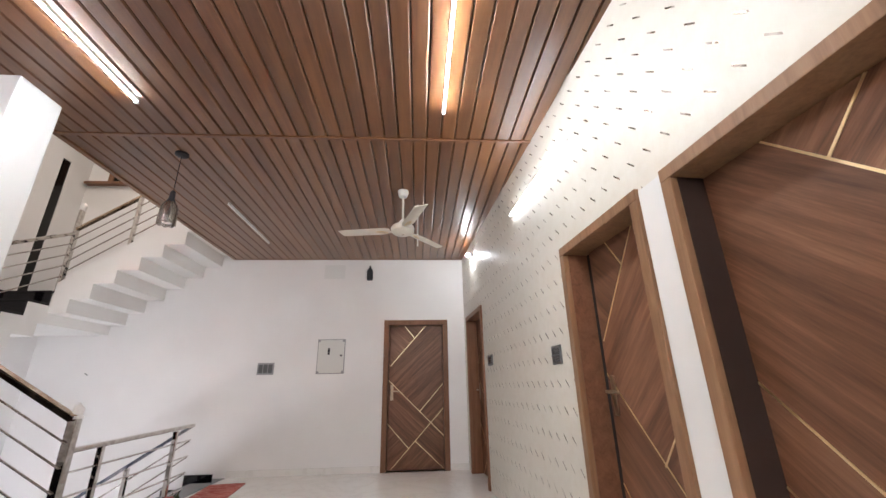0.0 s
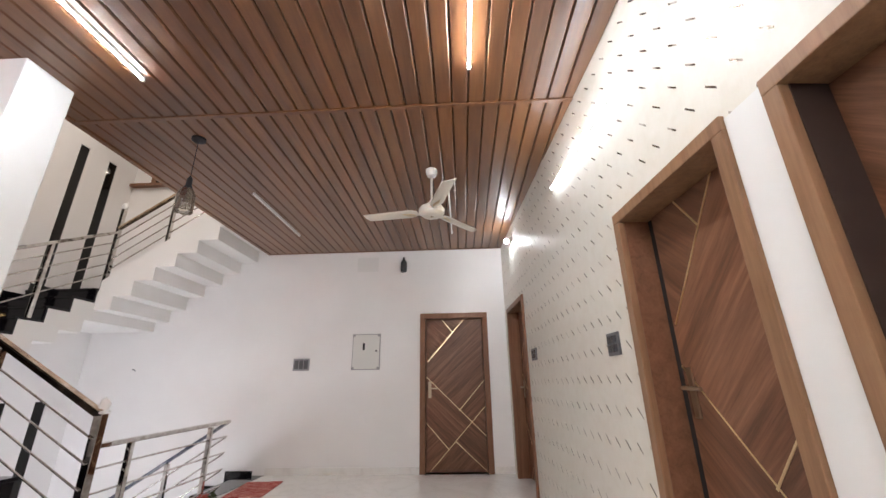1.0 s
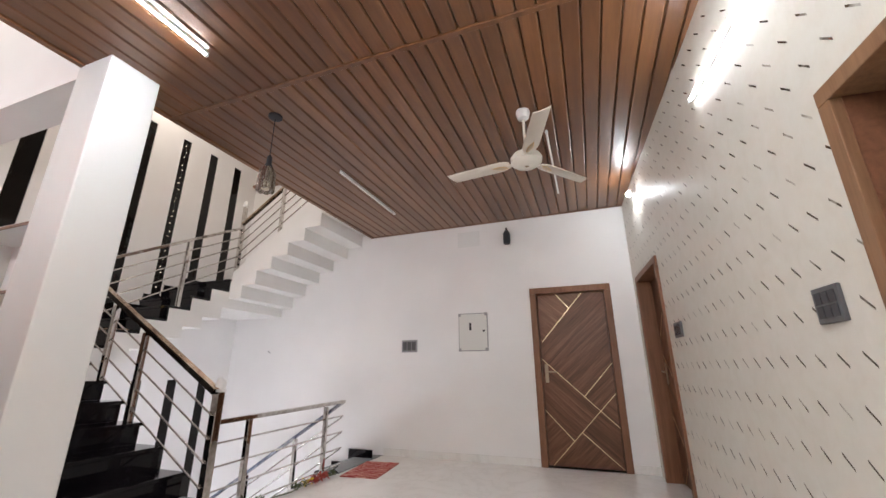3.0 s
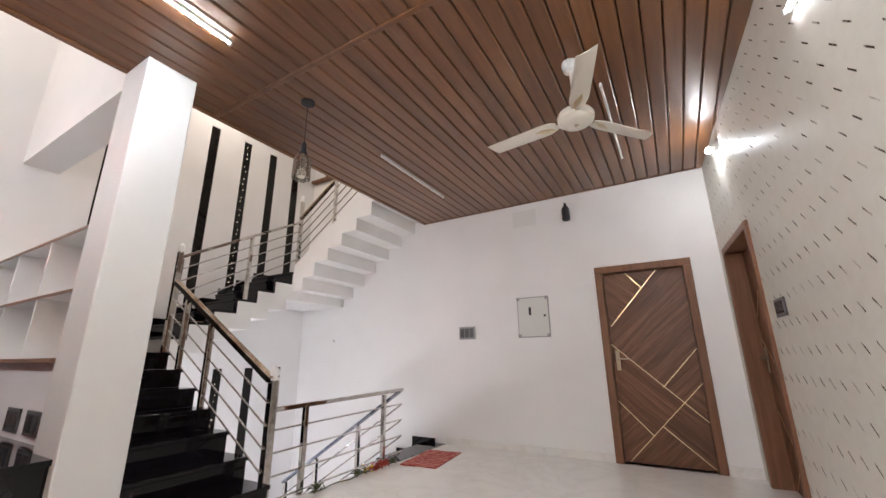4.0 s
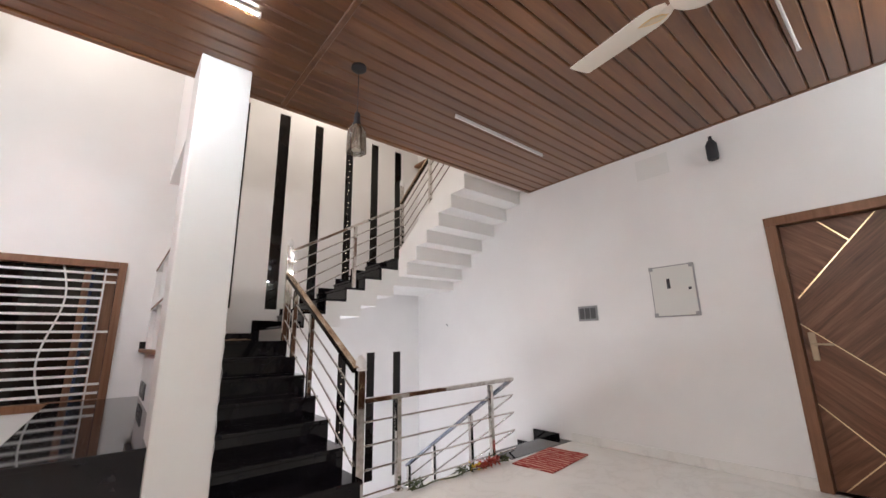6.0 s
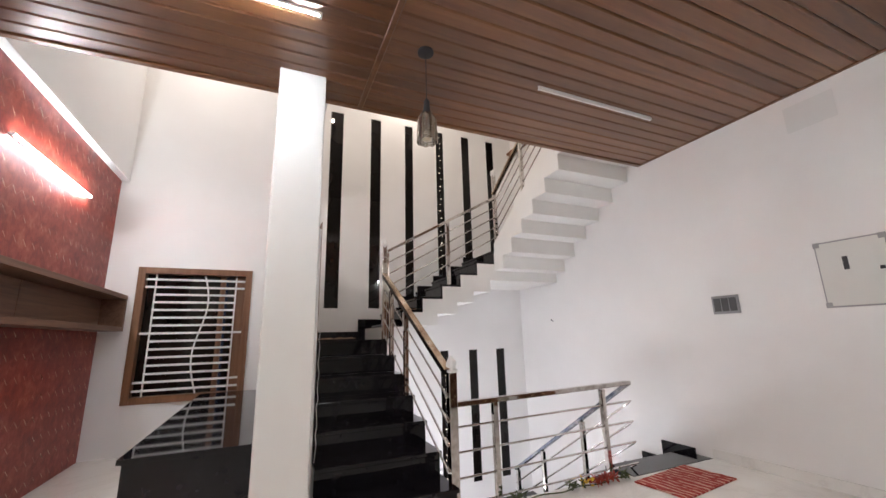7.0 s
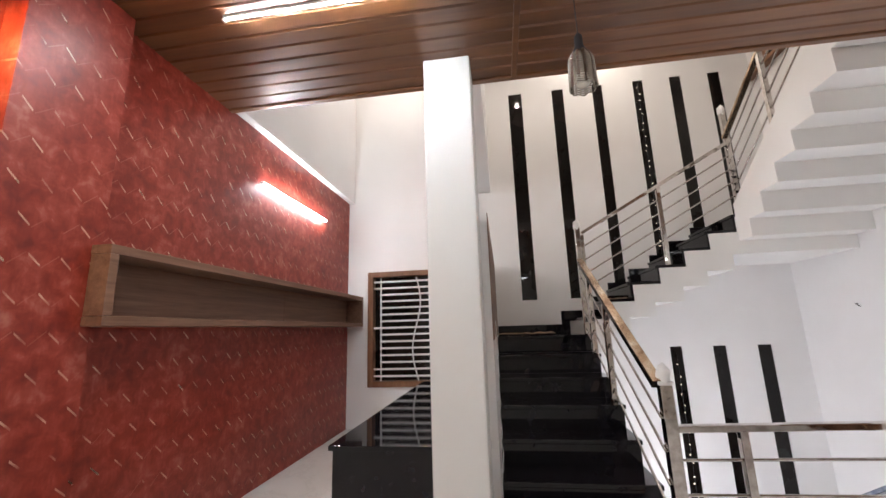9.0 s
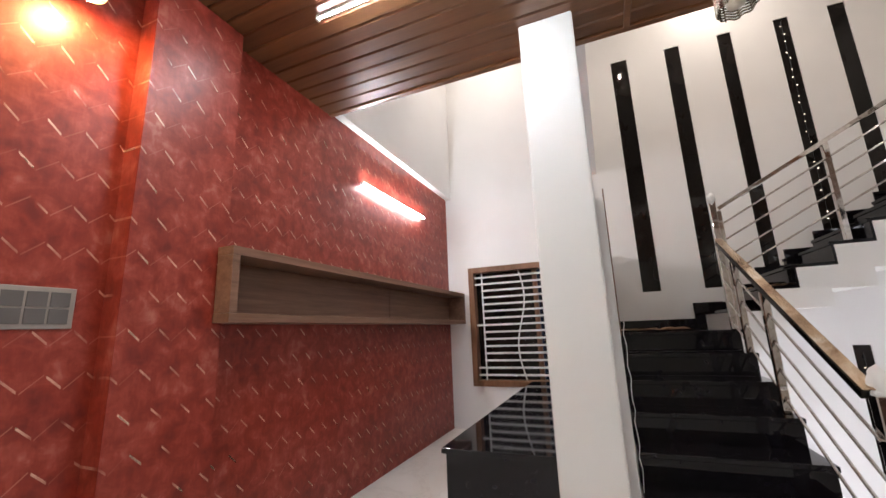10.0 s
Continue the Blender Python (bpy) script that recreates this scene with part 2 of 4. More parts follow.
def lathe(bm, prof, n=24, m=None, cap=True):
    rings = [[bm.verts.new((r * math.cos(2 * math.pi * i / n), r * math.sin(2 * math.pi * i / n), z)) for i in range(n)] for r, z in prof]
    for a, b in zip(rings, rings[1:]):
        for i in range(n):
            bm.faces.new((a[i], a[(i + 1) % n], b[(i + 1) % n], b[i]))
    if cap:
        bm.faces.new(rings[0][::-1])
        bm.faces.new(rings[-1])
    if m is not None:
        bmesh.ops.transform(bm, matrix=m, verts=[v for r in rings for v in r])


def along(p, q):
    """A frame at p whose z runs to q, and the length; x stays level."""
    p, q = Vector(p), Vector(q)
    d = q - p
    z = d.normalized()
    x = Vector((0, 0, 1)).cross(z)
    x = x.normalized() if x.length > 1e-4 else Vector((1, 0, 0))
    y = z.cross(x)
    m = Matrix((x, y, z)).transposed().to_4x4()
    m.translation = p
    return m, d.length


def rod(bm, p, q, r, n=10):
    m, ln = along(p, q)
    lathe(bm, [(r, 0), (r, ln)], n, m)


def bar(bm, p, q, w, h, bevel=0.004):
    m, ln = along(p, q)
    box(bm, -w / 2, w / 2, -h / 2, h / 2, 0, ln, bevel, m)


def tube_path(bm, pts, r, n=6, closed=False):
    pts = [Vector(p) for p in pts]
    rings = []
    for i, p in enumerate(pts):
        a = pts[i - 1] if (i or closed) else p
        b = pts[(i + 1) % len(pts)] if (i < len(pts) - 1 or closed) else p
        t = (b - a).normalized()
        x = t.cross(Vector((0.13, 0.21, 1))).normalized()
        y = t.cross(x)
        rings.append([bm.verts.new(p + r * (math.cos(2 * math.pi * k / n) * x + math.sin(2 * math.pi * k / n) * y)) for k in range(n)])
    pairs = list(zip(rings, rings[1:])) + ([(rings[-1], rings[0])] if closed else [])
    for a, b in pairs:
        for k in range(n):
            bm.faces.new((a[k], a[(k + 1) % n], b[(k + 1) % n], b[k]))
    if not closed:
        bm.faces.new(rings[0][::-1])
        bm.faces.new(rings[-1])


def prism(bm, poly, lo, hi, axis="y"):
    """Extrude a polygon of (a, z) pairs along axis y (a is x) or x (a is y)."""
    def at(a, z, k):
        return (a, k, z) if axis == "y" else (k, a, z)
    n = len(poly)
    f0 = [bm.verts.new(at(a, z, lo)) for a, z in poly]
    f1 = [bm.verts.new(at(a, z, hi)) for a, z in poly]
    bm.faces.new(f0)
    bm.faces.new(f1[::-1])
    for i in range(n):
        bm.faces.new((f0[i], f1[i], f1[(i + 1) % n], f0[(i + 1) % n]))


def mesh_of(bm, name, smooth=False):
    bmesh.ops.recalc_face_normals(bm, faces=bm.faces)
    me = bpy.data.meshes.new(name)
    bm.to_mesh(me)
    bm.free()
    if smooth:
        for p in me.polygons:
            p.use_smooth = True
        me.set_sharp_from_angle(angle=radians(40))
    return me


def part(name, bm, material, parent, label="", smooth=False, at=None):
    ob = new(name, mesh_of(bm, name, smooth))
    ob.data.materials.append(material)
    ob.parent = parent
    if at is not None:
        ob.matrix_local = at
    return tagged(ob, label)


def thing(name, at, label, category, group="", kind=""):
    ob = new(name)
    ob.empty_display_size = 0.1
    ob.matrix_world = at
    return tagged(ob, label, category, group, kind)


def solid(name, bm, material, label, category, kind="structure", at=None, smooth=False, group=""):
    ob = new(name, mesh_of(bm, name, smooth))
    ob.data.materials.append(material)
    if at is not None:
        ob.matrix_world = at
    return tagged(ob, label, category, group, kind)


def boxes(*bs):
    bm = bmesh.new()
    for b in bs:
        box(bm, *b)
    return bm


def rounded(x0, x1, y0, y1, z0, z1, bevel=0.004, seg=2):
    bm = bmesh.new()
    box(bm, x0, x1, y0, y1, z0, z1, bevel, None, seg)
    return bm


# ---- plan ----
BACK, WEST, RED, TOP, CEIL, DEEP = 7.41, -4.28, 1.70, 5.6, 3.13, -2.4
EDGE = -1.64
SLANT, CORNER = 0.0735, 2.05
RN = math.sqrt(1 + SLANT * SLANT)
# a frame on the slanting wall: x along it towards the corridor, y into it, z up
RIGHT = Matrix(((SLANT / RN, 1 / RN, 0, CORNER), (-1 / RN, SLANT / RN, 0, BACK), (0, 0, 1, 0), (0, 0, 0, 1)))


# ---- large structure ----
# floor round the stair well
solid("floor", boxes((-1.38, 3.1, -0.7, 7.6, -0.16, 0), (-4.7, -1.38, 1.3, 4.78, -0.16, 0)), M["tile"], "glossy white vitrified tile floor with faint grey veins", "floor")
solid("floor_lower", boxes((-4.7, 3.1, 3.0, 7.6, DEEP - 0.15, DEEP)), M["tile"], "white tiled floor at the foot of the stairs", "floor")

# back wall with the far door
DX0, DX1, DH = 0.79, 1.78, 2.12
solid("wall_north", boxes((-4.7, DX0, BACK, BACK + 0.2, DEEP, TOP), (DX0, DX1, BACK, BACK + 0.2, DH, TOP), (DX1, 2.35, BACK, BACK + 0.2, DEEP, TOP), (DX0, DX1, BACK, BACK + 0.2, DEEP, 0.0)), M["wall"], "plain white painted wall with a wooden door", "wall")

# slanting wall in wallpaper with three doors: (start, end, height)
DOORS = [(0.23, 1.24, 2.11), (3.70, 4.598, 2.005), (4.774, 5.76, 1.995)]
bm = bmesh.new()
u = 0.0
for a, b, h in DOORS:
    box(bm, u, a, 0, 0.2, -0.16, TOP)
    box(bm, a, b, 0, 0.2, h, TOP)
    u = b
box(bm, u, 8.3, 0, 0.2, -0.16, TOP)
solid("wall_east", bm, M["cream_paper"], "cream wallpapered wall with small metallic hexagon strokes", "wall", at=RIGHT)

solid("trim", boxes((DOORS[1][1] + 0.001, DOORS[2][0] - 0.001, -0.003, -0.0002, 0.001, 1.99)), M["column"], "plain white strip between two doors", "trim", at=RIGHT)

# window and strip-light wall
STRIPS = [(4.142, 4.335, 1.616), (4.768, 4.932, 1.616), (5.336, 5.476, 1.703), (5.89, 6.03, 1.876), (6.381, 6.53, 2.049), (6.877, 7.031, 2.165)]
STRIP_TOP, LOW_TOP, LOW_BOT = 4.659, 0.976, -0.917
WY0, WY1, WZ0, WZ1 = 2.0, 3.223, 0.533, 2.097
bm = boxes((WEST - 0.2, WEST, 1.3, WY0, -0.16, TOP), (WEST - 0.2, WEST, WY0, WY1, -0.16, WZ0), (WEST - 0.2, WEST, WY0, WY1, WZ1, TOP))
y = WY1
for i, (a, b, z) in enumerate(STRIPS):
    box(bm, WEST - 0.2, WEST, y, a, DEEP, TOP)
    box(bm, WEST - 0.2, WEST, a, b, STRIP_TOP, TOP)
    if i >= 3:
        box(bm, WEST - 0.2, WEST, a, b, LOW_TOP, z)
        box(bm, WEST - 0.2, WEST, a, b, DEEP, LOW_BOT)
    else:
        box(bm, WEST - 0.2, WEST, a, b, DEEP, z)
    y = b
box(bm, WEST - 0.2, WEST, y, BACK, DEEP, TOP)
solid("wall_west", bm, M["wall"], "white wall with tall narrow dark glass slots", "wall")

# red wall, its pilaster, and the white beam over it
solid("wall_south", boxes((WEST, 0.55, RED - 0.2, RED, 0, 3.15)), M["red_paper"], "dark red mottled wallpaper wall with metallic hexagon strokes", "wall")
solid("pilaster", boxes((-0.647, -0.16, RED, 1.823, 0, 3.12)), M["red_paper"], "red wallpapered pilaster beside the wooden shelf", "pilaster")
solid("wall_south_upper", boxes((WEST, EDGE + 0.05, RED - 0.2, RED + 0.08, 3.15, TOP)), M["wall"], "white upper wall above the red wallpaper", "wall")
solid("wall_corridor", boxes((0.35, 0.55, -0.7, RED - 0.2, 0, 3.12)), M["wall"], "plain white corridor wall", "wall")
solid("wall_corridor_end", boxes((0.35, 3.1, -0.9, -0.7, 0, TOP)), M["wall"], "plain white corridor end wall", "wall")
solid("wall_upper_close", boxes((EDGE + 0.05, 0.35, -0.9, -0.7, 3.4, TOP), (EDGE - 0.15, EDGE + 0.05, -0.9, RED - 0.2, 3.4, TOP)), M["wall"], "plain white upper wall", "wall")
solid("roof_slab", boxes((-4.7, 3.1, -0.9, 7.6, TOP, TOP + 0.15)), M["wall"], "white slab over the stair well", "ceiling")
solid("upper_floor_slab", boxes((EDGE + 0.02, 3.1, -0.7, 7.41, 3.19, 3.4)), M["wall"], "white upper floor slab edge", "slab")

# column, partition and beam
solid("column", rounded(-1.675, -1.325, 3.415, 3.74, 0, CEIL, 0.012), M["column"], "white square painted column under the ceiling edge", "column")
solid("beam", boxes((WEST, EDGE - 0.022, 3.5, 3.8, 3.16, TOP)), M["wall"], "white beam from the column to the outer wall", "beam")

# wooden ceiling: planks, joint board and edge board in one mesh
bm = bmesh.new()
PITCH = 0.12
x = EDGE + 0.03
while x < 2.78:
    for y0, y1 in ((-0.7, 4.035), (4.075, BACK - 0.004)):
        if x > CORNER:
            y1 = min(y1, BACK - (x - 0.01 - CORNER) / SLANT)
        if y1 > y0 + 0.1:
            prism(bm, [(x + 0.0035, CEIL + 0.03), (x + 0.0035, CEIL + 0.006), (x + 0.008, CEIL), (x + PITCH - 0.014, CEIL), (x + PITCH - 0.0035, CEIL + 0.009), (x + PITCH - 0.0035, CEIL + 0.03)], y0, y1)
    x += PITCH
box(bm, EDGE, 2.36, 4.035, 4.075, CEIL - 0.012, CEIL + 0.03, 0.004)
box(bm, EDGE - 0.02, EDGE + 0.028, RED, BACK - 0.004, CEIL - 0.012, CEIL + 0.06, 0.004)
box(bm, EDGE + 0.03, 2.06, BACK - 0.03, BACK - 0.003, CEIL - 0.008, CEIL + 0.02)
ceiling = solid("ceiling", bm, M["plank"], "glossy brown wooden plank ceiling with dark grooves", "ceiling")
solid("ceiling_backing", boxes((EDGE + 0.01, 2.9, -0.7, BACK, CEIL + 0.032, CEIL + 0.055)), M["groove"], "dark board behind the ceiling planks", "ceiling")

# ---- stairs ----
R1 = 1.18 / 7
F1Y0, F1Y1 = 3.8, 4.72
XS, YS = -3.3, 6.34


def stair(name, label):
    return thing(name, Matrix(), label, "staircase")


lower = stair("staircase", "black granite stair flight between column and steel railing")
prof = [(-1.36, 0.0)]
for k in range(7):
    xk = -1.34 - 0.30 * k
    prof += [(xk - 0.02, R1 * k), (xk - 0.02, R1 * (k + 1) - 0.03)]
prof += [(WEST, 1.15), (WEST, 1.0), (-3.2, 1.0), (-1.6, 0.0)]
bm = bmesh.new()
prism(bm, prof, F1Y0, F1Y1)
part("body", bm, M["soffit"], lower, "white plastered underside")
for k in range(7):
    xk = -1.34 - 0.30 * k
    part("riser", boxes((xk - 0.02, xk, F1Y0 + 0.002, F1Y1 + 0.01, R1 * k + 0.001, R1 * (k + 1) - 0.03)), M["granite"], lower)
    x0 = xk - 0.30 if k < 6 else WEST + 0.002
    part("tread", rounded(x0 - (0.018 if k < 6 else 0), xk + 0.022, F1Y0 + 0.002, F1Y1 + 0.02, R1 * (k + 1) - 0.03, R1 * (k + 1), 0.005), M["granite"], lower)
part("skirting", boxes((WEST + 0.002, WEST + 0.016, F1Y0, 4.62, 1.18, 1.29)), M["granite"], lower)
part("skirting", boxes((WEST + 0.002, WEST + 0.016, 4.62, 4.9, 1.18, 1.46)), M["granite"], lower)

# middle flight along the slotted wall
mid = stair("staircase", "white stepped stair flight with black granite treads")
RISE2 = [(4.70, 1.355), (4.97, 1.53), (5.24, 1.70), (5.52, 1.865), (5.79, 2.03), (6.05, 2.20), (6.33, 2.362)]
prof = [(4.722, 1.0), (4.722, 1.325)]
for k, (yk, z) in enumerate(RISE2):
    if k:
        prof += [(yk, RISE2[k - 1][1] - 0.03), (yk, z - 0.03)]
prof += [(BACK - 0.003, 2.332), (BACK - 0.003, 1.94), (6.25, 1.94), (6.25, 1.78), (5.98, 1.78), (5.98, 1.63), (5.73, 1.63), (5.73, 1.48), (5.44, 1.48), (5.44, 1.334), (5.17, 1.334), (5.17, 1.18), (4.95, 1.18), (4.95, 1.0)]
bm = bmesh.new()
prism(bm, prof, WEST, XS, "x")
part("body", bm, M["soffit"], mid, "white stepped plaster body")
for k, (yk, z) in enumerate(RISE2):
    y1 = RISE2[k + 1][0] if k < len(RISE2) - 1 else BACK - 0.004
    z0 = (RISE2[k - 1][1] if k else 1.18)
    if k == 0:
        yk = 4.745
    part("tread", rounded(WEST + 0.003, XS - 0.004, yk - 0.03, y1 + 0.001, z - 0.03, z, 0.004), M["granite"], mid)
    part("riser", boxes((WEST + 0.003, XS - 0.004, yk - 0.018, yk, z0, z - 0.03)), M["granite"], mid)
    part("skirting", boxes((WEST + 0.003, WEST + 0.017, yk, y1 + 0.001, z, z + 0.10)), M["granite"], mid)

# upper flight along the back wall
up = stair("staircase", "white stair flight with stepped soffit under the ceiling edge")
X3 = [(-3.30, 2.38), (-3.07, 2.56), (-2.82, 2.74), (-2.56, 2.92), (-2.30, 3.10), (-2.04, 3.28)]
prof = [(-3.3, 2.08), (-3.3, 2.2)]
for k, (xk, z) in enumerate(X3):
    prof += [(xk, X3[k - 1][1] if k else 2.2), (xk, z)]
prof = prof[:1] + prof[2:]
prof += [(-1.8, 3.28), (-1.8, 3.40), (EDGE + 0.018, 3.40), (EDGE + 0.018, 3.19), (-1.83, 3.19), (-1.83, 3.0), (-2.09, 3.0), (-2.09, 2.82), (-2.35, 2.82), (-2.35, 2.64), (-2.61, 2.64), (-2.61, 2.46), (-2.86, 2.46), (-2.86, 2.26), (-3.09, 2.26), (-3.09, 2.08)]
bm = bmesh.new()
prism(bm, prof, YS + 0.056, BACK - 0.003)
part("body", bm, M["soffit"], up, "white stepped plaster soffit")
bm = bmesh.new()
prism(bm, [(-3.3, 2.08), (-3.3, 2.47), (-1.85, 3.5), (EDGE + 0.018, 3.5)] + prof[-13:], YS, YS + 0.056)
part("stringer", bm, M["soffit"], up, "white side of the flight")
for k, (xk, z) in enumerate(X3):
    x1 = X3[k + 1][0] if k < 5 else -1.8
    part("tread", rounded(xk - 0.02, x1, YS + 0.06, BACK - 0.004, z + 0.002, z + 0.028, 0.004), M["granite"], up)

# flight down along the back wall, and its landing
down = stair("staircase", "black granite stairs going down beside the white wall")
part("threshold", rounded(-1.62, -1.30, 6.36, BACK - 0.02, -0.03, 0.004, 0.003), M["granite"], down, "dark granite edge slab")
prof = [(-1.39, -0.03)]
for k in range(7):
    xk = -1.6 - 0.27 * k
    prof += [(xk, -0.03 - 0.171 * k), (xk, -0.03 - 0.171 * (k + 1))]
prof += [(WEST, -1.227), (WEST, -1.4), (-3.3, -1.4), (-1.39, -0.3)]
bm = bmesh.new()
prism(bm, prof, 6.36, BACK - 0.004)
part("body", bm, M["soffit"], down, "white plastered underside")
for k in range(7):
    xk = -1.6 - 0.27 * k
    z = -0.171 * (k + 1)
    x0 = xk - 0.27 if k < 6 else WEST + 0.004
    part("tread", rounded(x0 - 0.01, xk - 0.002, 6.345 if k < 6 else 4.78, BACK - 0.005, z - 0.029, z, 0.004), M["granite"], down)
    part("riser", boxes((xk - 0.004, xk + 0.014, 6.355, BACK - 0.005, z + 0.001, z + 0.141)), M["granite"], down)
for k in range(5):
    xk = -1.6 - 0.27 * k
    part("skirting", rounded(xk - 0.24, xk + (0.13 if k == 0 else 0.02), BACK - 0.02, BACK - 0.003, -0.171 * (k + 1) + 0.01, 0.055 - 0.171 * k, 0.003), M["granite"], down)
part("landing", boxes((WEST + 0.004, -3.2, 4.78, 6.36, -1.4, -1.23)), M["soffit"], down)
solid("well_wall", boxes((-4.49, -1.38, 4.62, 4.775, DEEP, -0.16)), M["wall"], "white wall under the first flight", "wall")
solid("well_wall_east", boxes((-1.55, -1.385, 4.78, 6.355, DEEP, -0.16)), M["wall"], "white wall under the floor edge", "wall")

# baseboard along the back wall
solid("baseboard", boxes((-1.30, DX0 - 0.002, BACK - 0.012, BACK - 0.001, 0.001, 0.085), (DX1 + 0.002, 2.04, BACK - 0.012, BACK - 0.001, 0.001, 0.085)), M["tile"], "white tile baseboard along the wall", "baseboard")


# ---- railings ----
def wrapped_cap(bm, m, seed):
    """A post head wrapped in crumpled white plastic."""
    r = bmesh.ops.create_icosphere(bm, subdivisions=3, radius=1.0)
    for v in r["verts"]:
        p = v.co.copy()
        k = 1 + 0.35 * noise.noise(p * 1.6 + Vector((seed, 0, 0)))
        v.co = m @ Vector((0.040 * p.x * k, 0.036 * p.y * k, 0.035 + 0.062 * p.z * k))


def post(parent, x, y, z0, z1, s=0.045, name="post"):
    p = part(name, rounded(x - s / 2, x + s / 2, y - s / 2, y + s / 2, z0, z1, 0.005), M["steel"], parent)
    return p


def rails(parent, p, q, n, gap, top_mat, w=0.06, h=0.035, label="", r=0.008, first=None):
    bm = bmesh.new()
    bar(bm, p, q, w, h)
    part("handrail", bm, top_mat, parent, label)
    for k in range(1, n + 1):
        dz = -(first or gap) - gap * (k - 1)
        bm = bmesh.new()
        rod(bm, (p[0], p[1], p[2] + dz), (q[0], q[1], q[2] + dz), r)
        part("rail_bar", bm, M["steel"], parent, smooth=True)


r1 = thing("railing", pose(0, 0, 0), "polished steel railing with peeling film beside the granite steps", "railing")
RY = 4.70
S1 = R1 / 0.30
post(r1, -1.405, RY + 0.04, 0, 0.93, 0.065, "newel_post")
bm = bmesh.new()
box(bm, -1.445, -1.365, RY, RY + 0.08, 0.93, 0.952, 0.006)
wrapped_cap(bm, pose(-1.405, RY + 0.04, 0.945), 1.0)
part("newel_cap", bm, M["plastic"], r1, "newel cap wrapped in white plastic", True)
for px in (-1.88, -2.36, -2.86):
    k = int((-1.34 - px) / 0.30) + 1
    if px != -1.88:
        post(r1, px, RY, R1 * k, 0.90 + (-1.405 - px) * S1)
# mirrored black steps are put into the handrail's colour
rails(r1, (-1.40, RY, 0.93), (-3.17, RY, 0.93 + 1.77 * S1), 4, 0.172, M["dark_reflection"], 0.055, 0.040, "steel handrail with the dark reflection of the steps put into its colour")
bm = bmesh.new()
bar(bm, (-1.38, RY, 0.9545), (-3.17, RY, 0.9545 + 1.79 * S1), 0.058, 0.006, 0.002)
part("film_strip", bm, M["film"], r1, "peeling brown film along the top of the handrail")

r2 = thing("railing", pose(0, 0, 0), "polished steel railing up the white stepped flight", "railing")
NX, NY = -3.24, 4.72
for dx, dy, zt in ((0, 0, 2.32), (-0.07, 0.05, 2.24)):
    post(r2, NX + dx, NY + dy, 1.18, zt, 0.05, "newel_post")
bm = bmesh.new()
wrapped_cap(bm, pose(NX, NY, 2.30), 4.0)
part("newel_cap", bm, M["plastic"], r2, "white wrapped cap", True)
S2 = 0.166 / 0.27
RX = XS - 0.03
Z2A, Z2B = 2.265, 3.17
post(r2, RX, 5.63, 1.865, Z2A + (5.63 - 4.78) * (Z2B - Z2A) / 1.605, 0.042)
rails(r2, (RX, 4.78, Z2A), (RX, 6.385, Z2B), 4, 0.15, M["steel"], 0.055, 0.035)
post(r2, RX, 6.41, 2.36, 3.55, 0.05, "newel_post")
bm = bmesh.new()
wrapped_cap(bm, pose(RX, 6.41, 3.53), 7.0)
part("newel_cap", bm, M["plastic"], r2, "white wrapped cap", True)

r3 = thing("railing", pose(0, 0, 0), "steel railing of the upper flight", "railing")
rails(r3, (RX + 0.04, YS + 0.03, 3.22), (-1.75, YS + 0.03, 4.28), 4, 0.15, M["film"], 0.055, 0.035, "handrail under brown film")
for px, z in ((-2.56, 2.92), (-1.95, 3.28)):
    post(r3, px, YS + 0.03, z - 0.12, 3.22 + (px - RX - 0.04) * 0.68, 0.042)

r4 = thing("railing", pose(0, 0, 0), "low steel railing along the stair well edge", "railing")
FX = -1.405
for py in (5.10, 6.20):
    post(r4, FX, py, 0, 0.70, 0.042)
    bm = bmesh.new()
    lathe(bm, [(0.045, 0), (0.045, 0.008), (0.03, 0.016)], 14, pose(FX, py, 0.0))
    part("base_flange", bm, M["steel"], r4, smooth=True)
rails(r4, (FX, 4.77, 0.70), (FX, 6.54, 0.735), 4, 0.172, M["steel"], 0.055, 0.035, first=0.16)

r5 = thing("railing", pose(0, 0, 0), "steel railing with bluish film going down the stairs", "railing")
SD = 0.171 / 0.27
RY5 = 6.52
for px in (-2.05, -2.75, -3.3):
    k = max(0, int((-1.6 - px) / 0.27) + 1)
    post(r5, px, RY5, -0.171 * k, 0.70 - (FX - px) * SD, 0.042)
rails(r5, (FX, RY5, 0.725), (-3.35, RY5, 0.725 - 1.945 * SD), 4, 0.172, M["blue_film"], 0.05, 0.032, first=0.16)


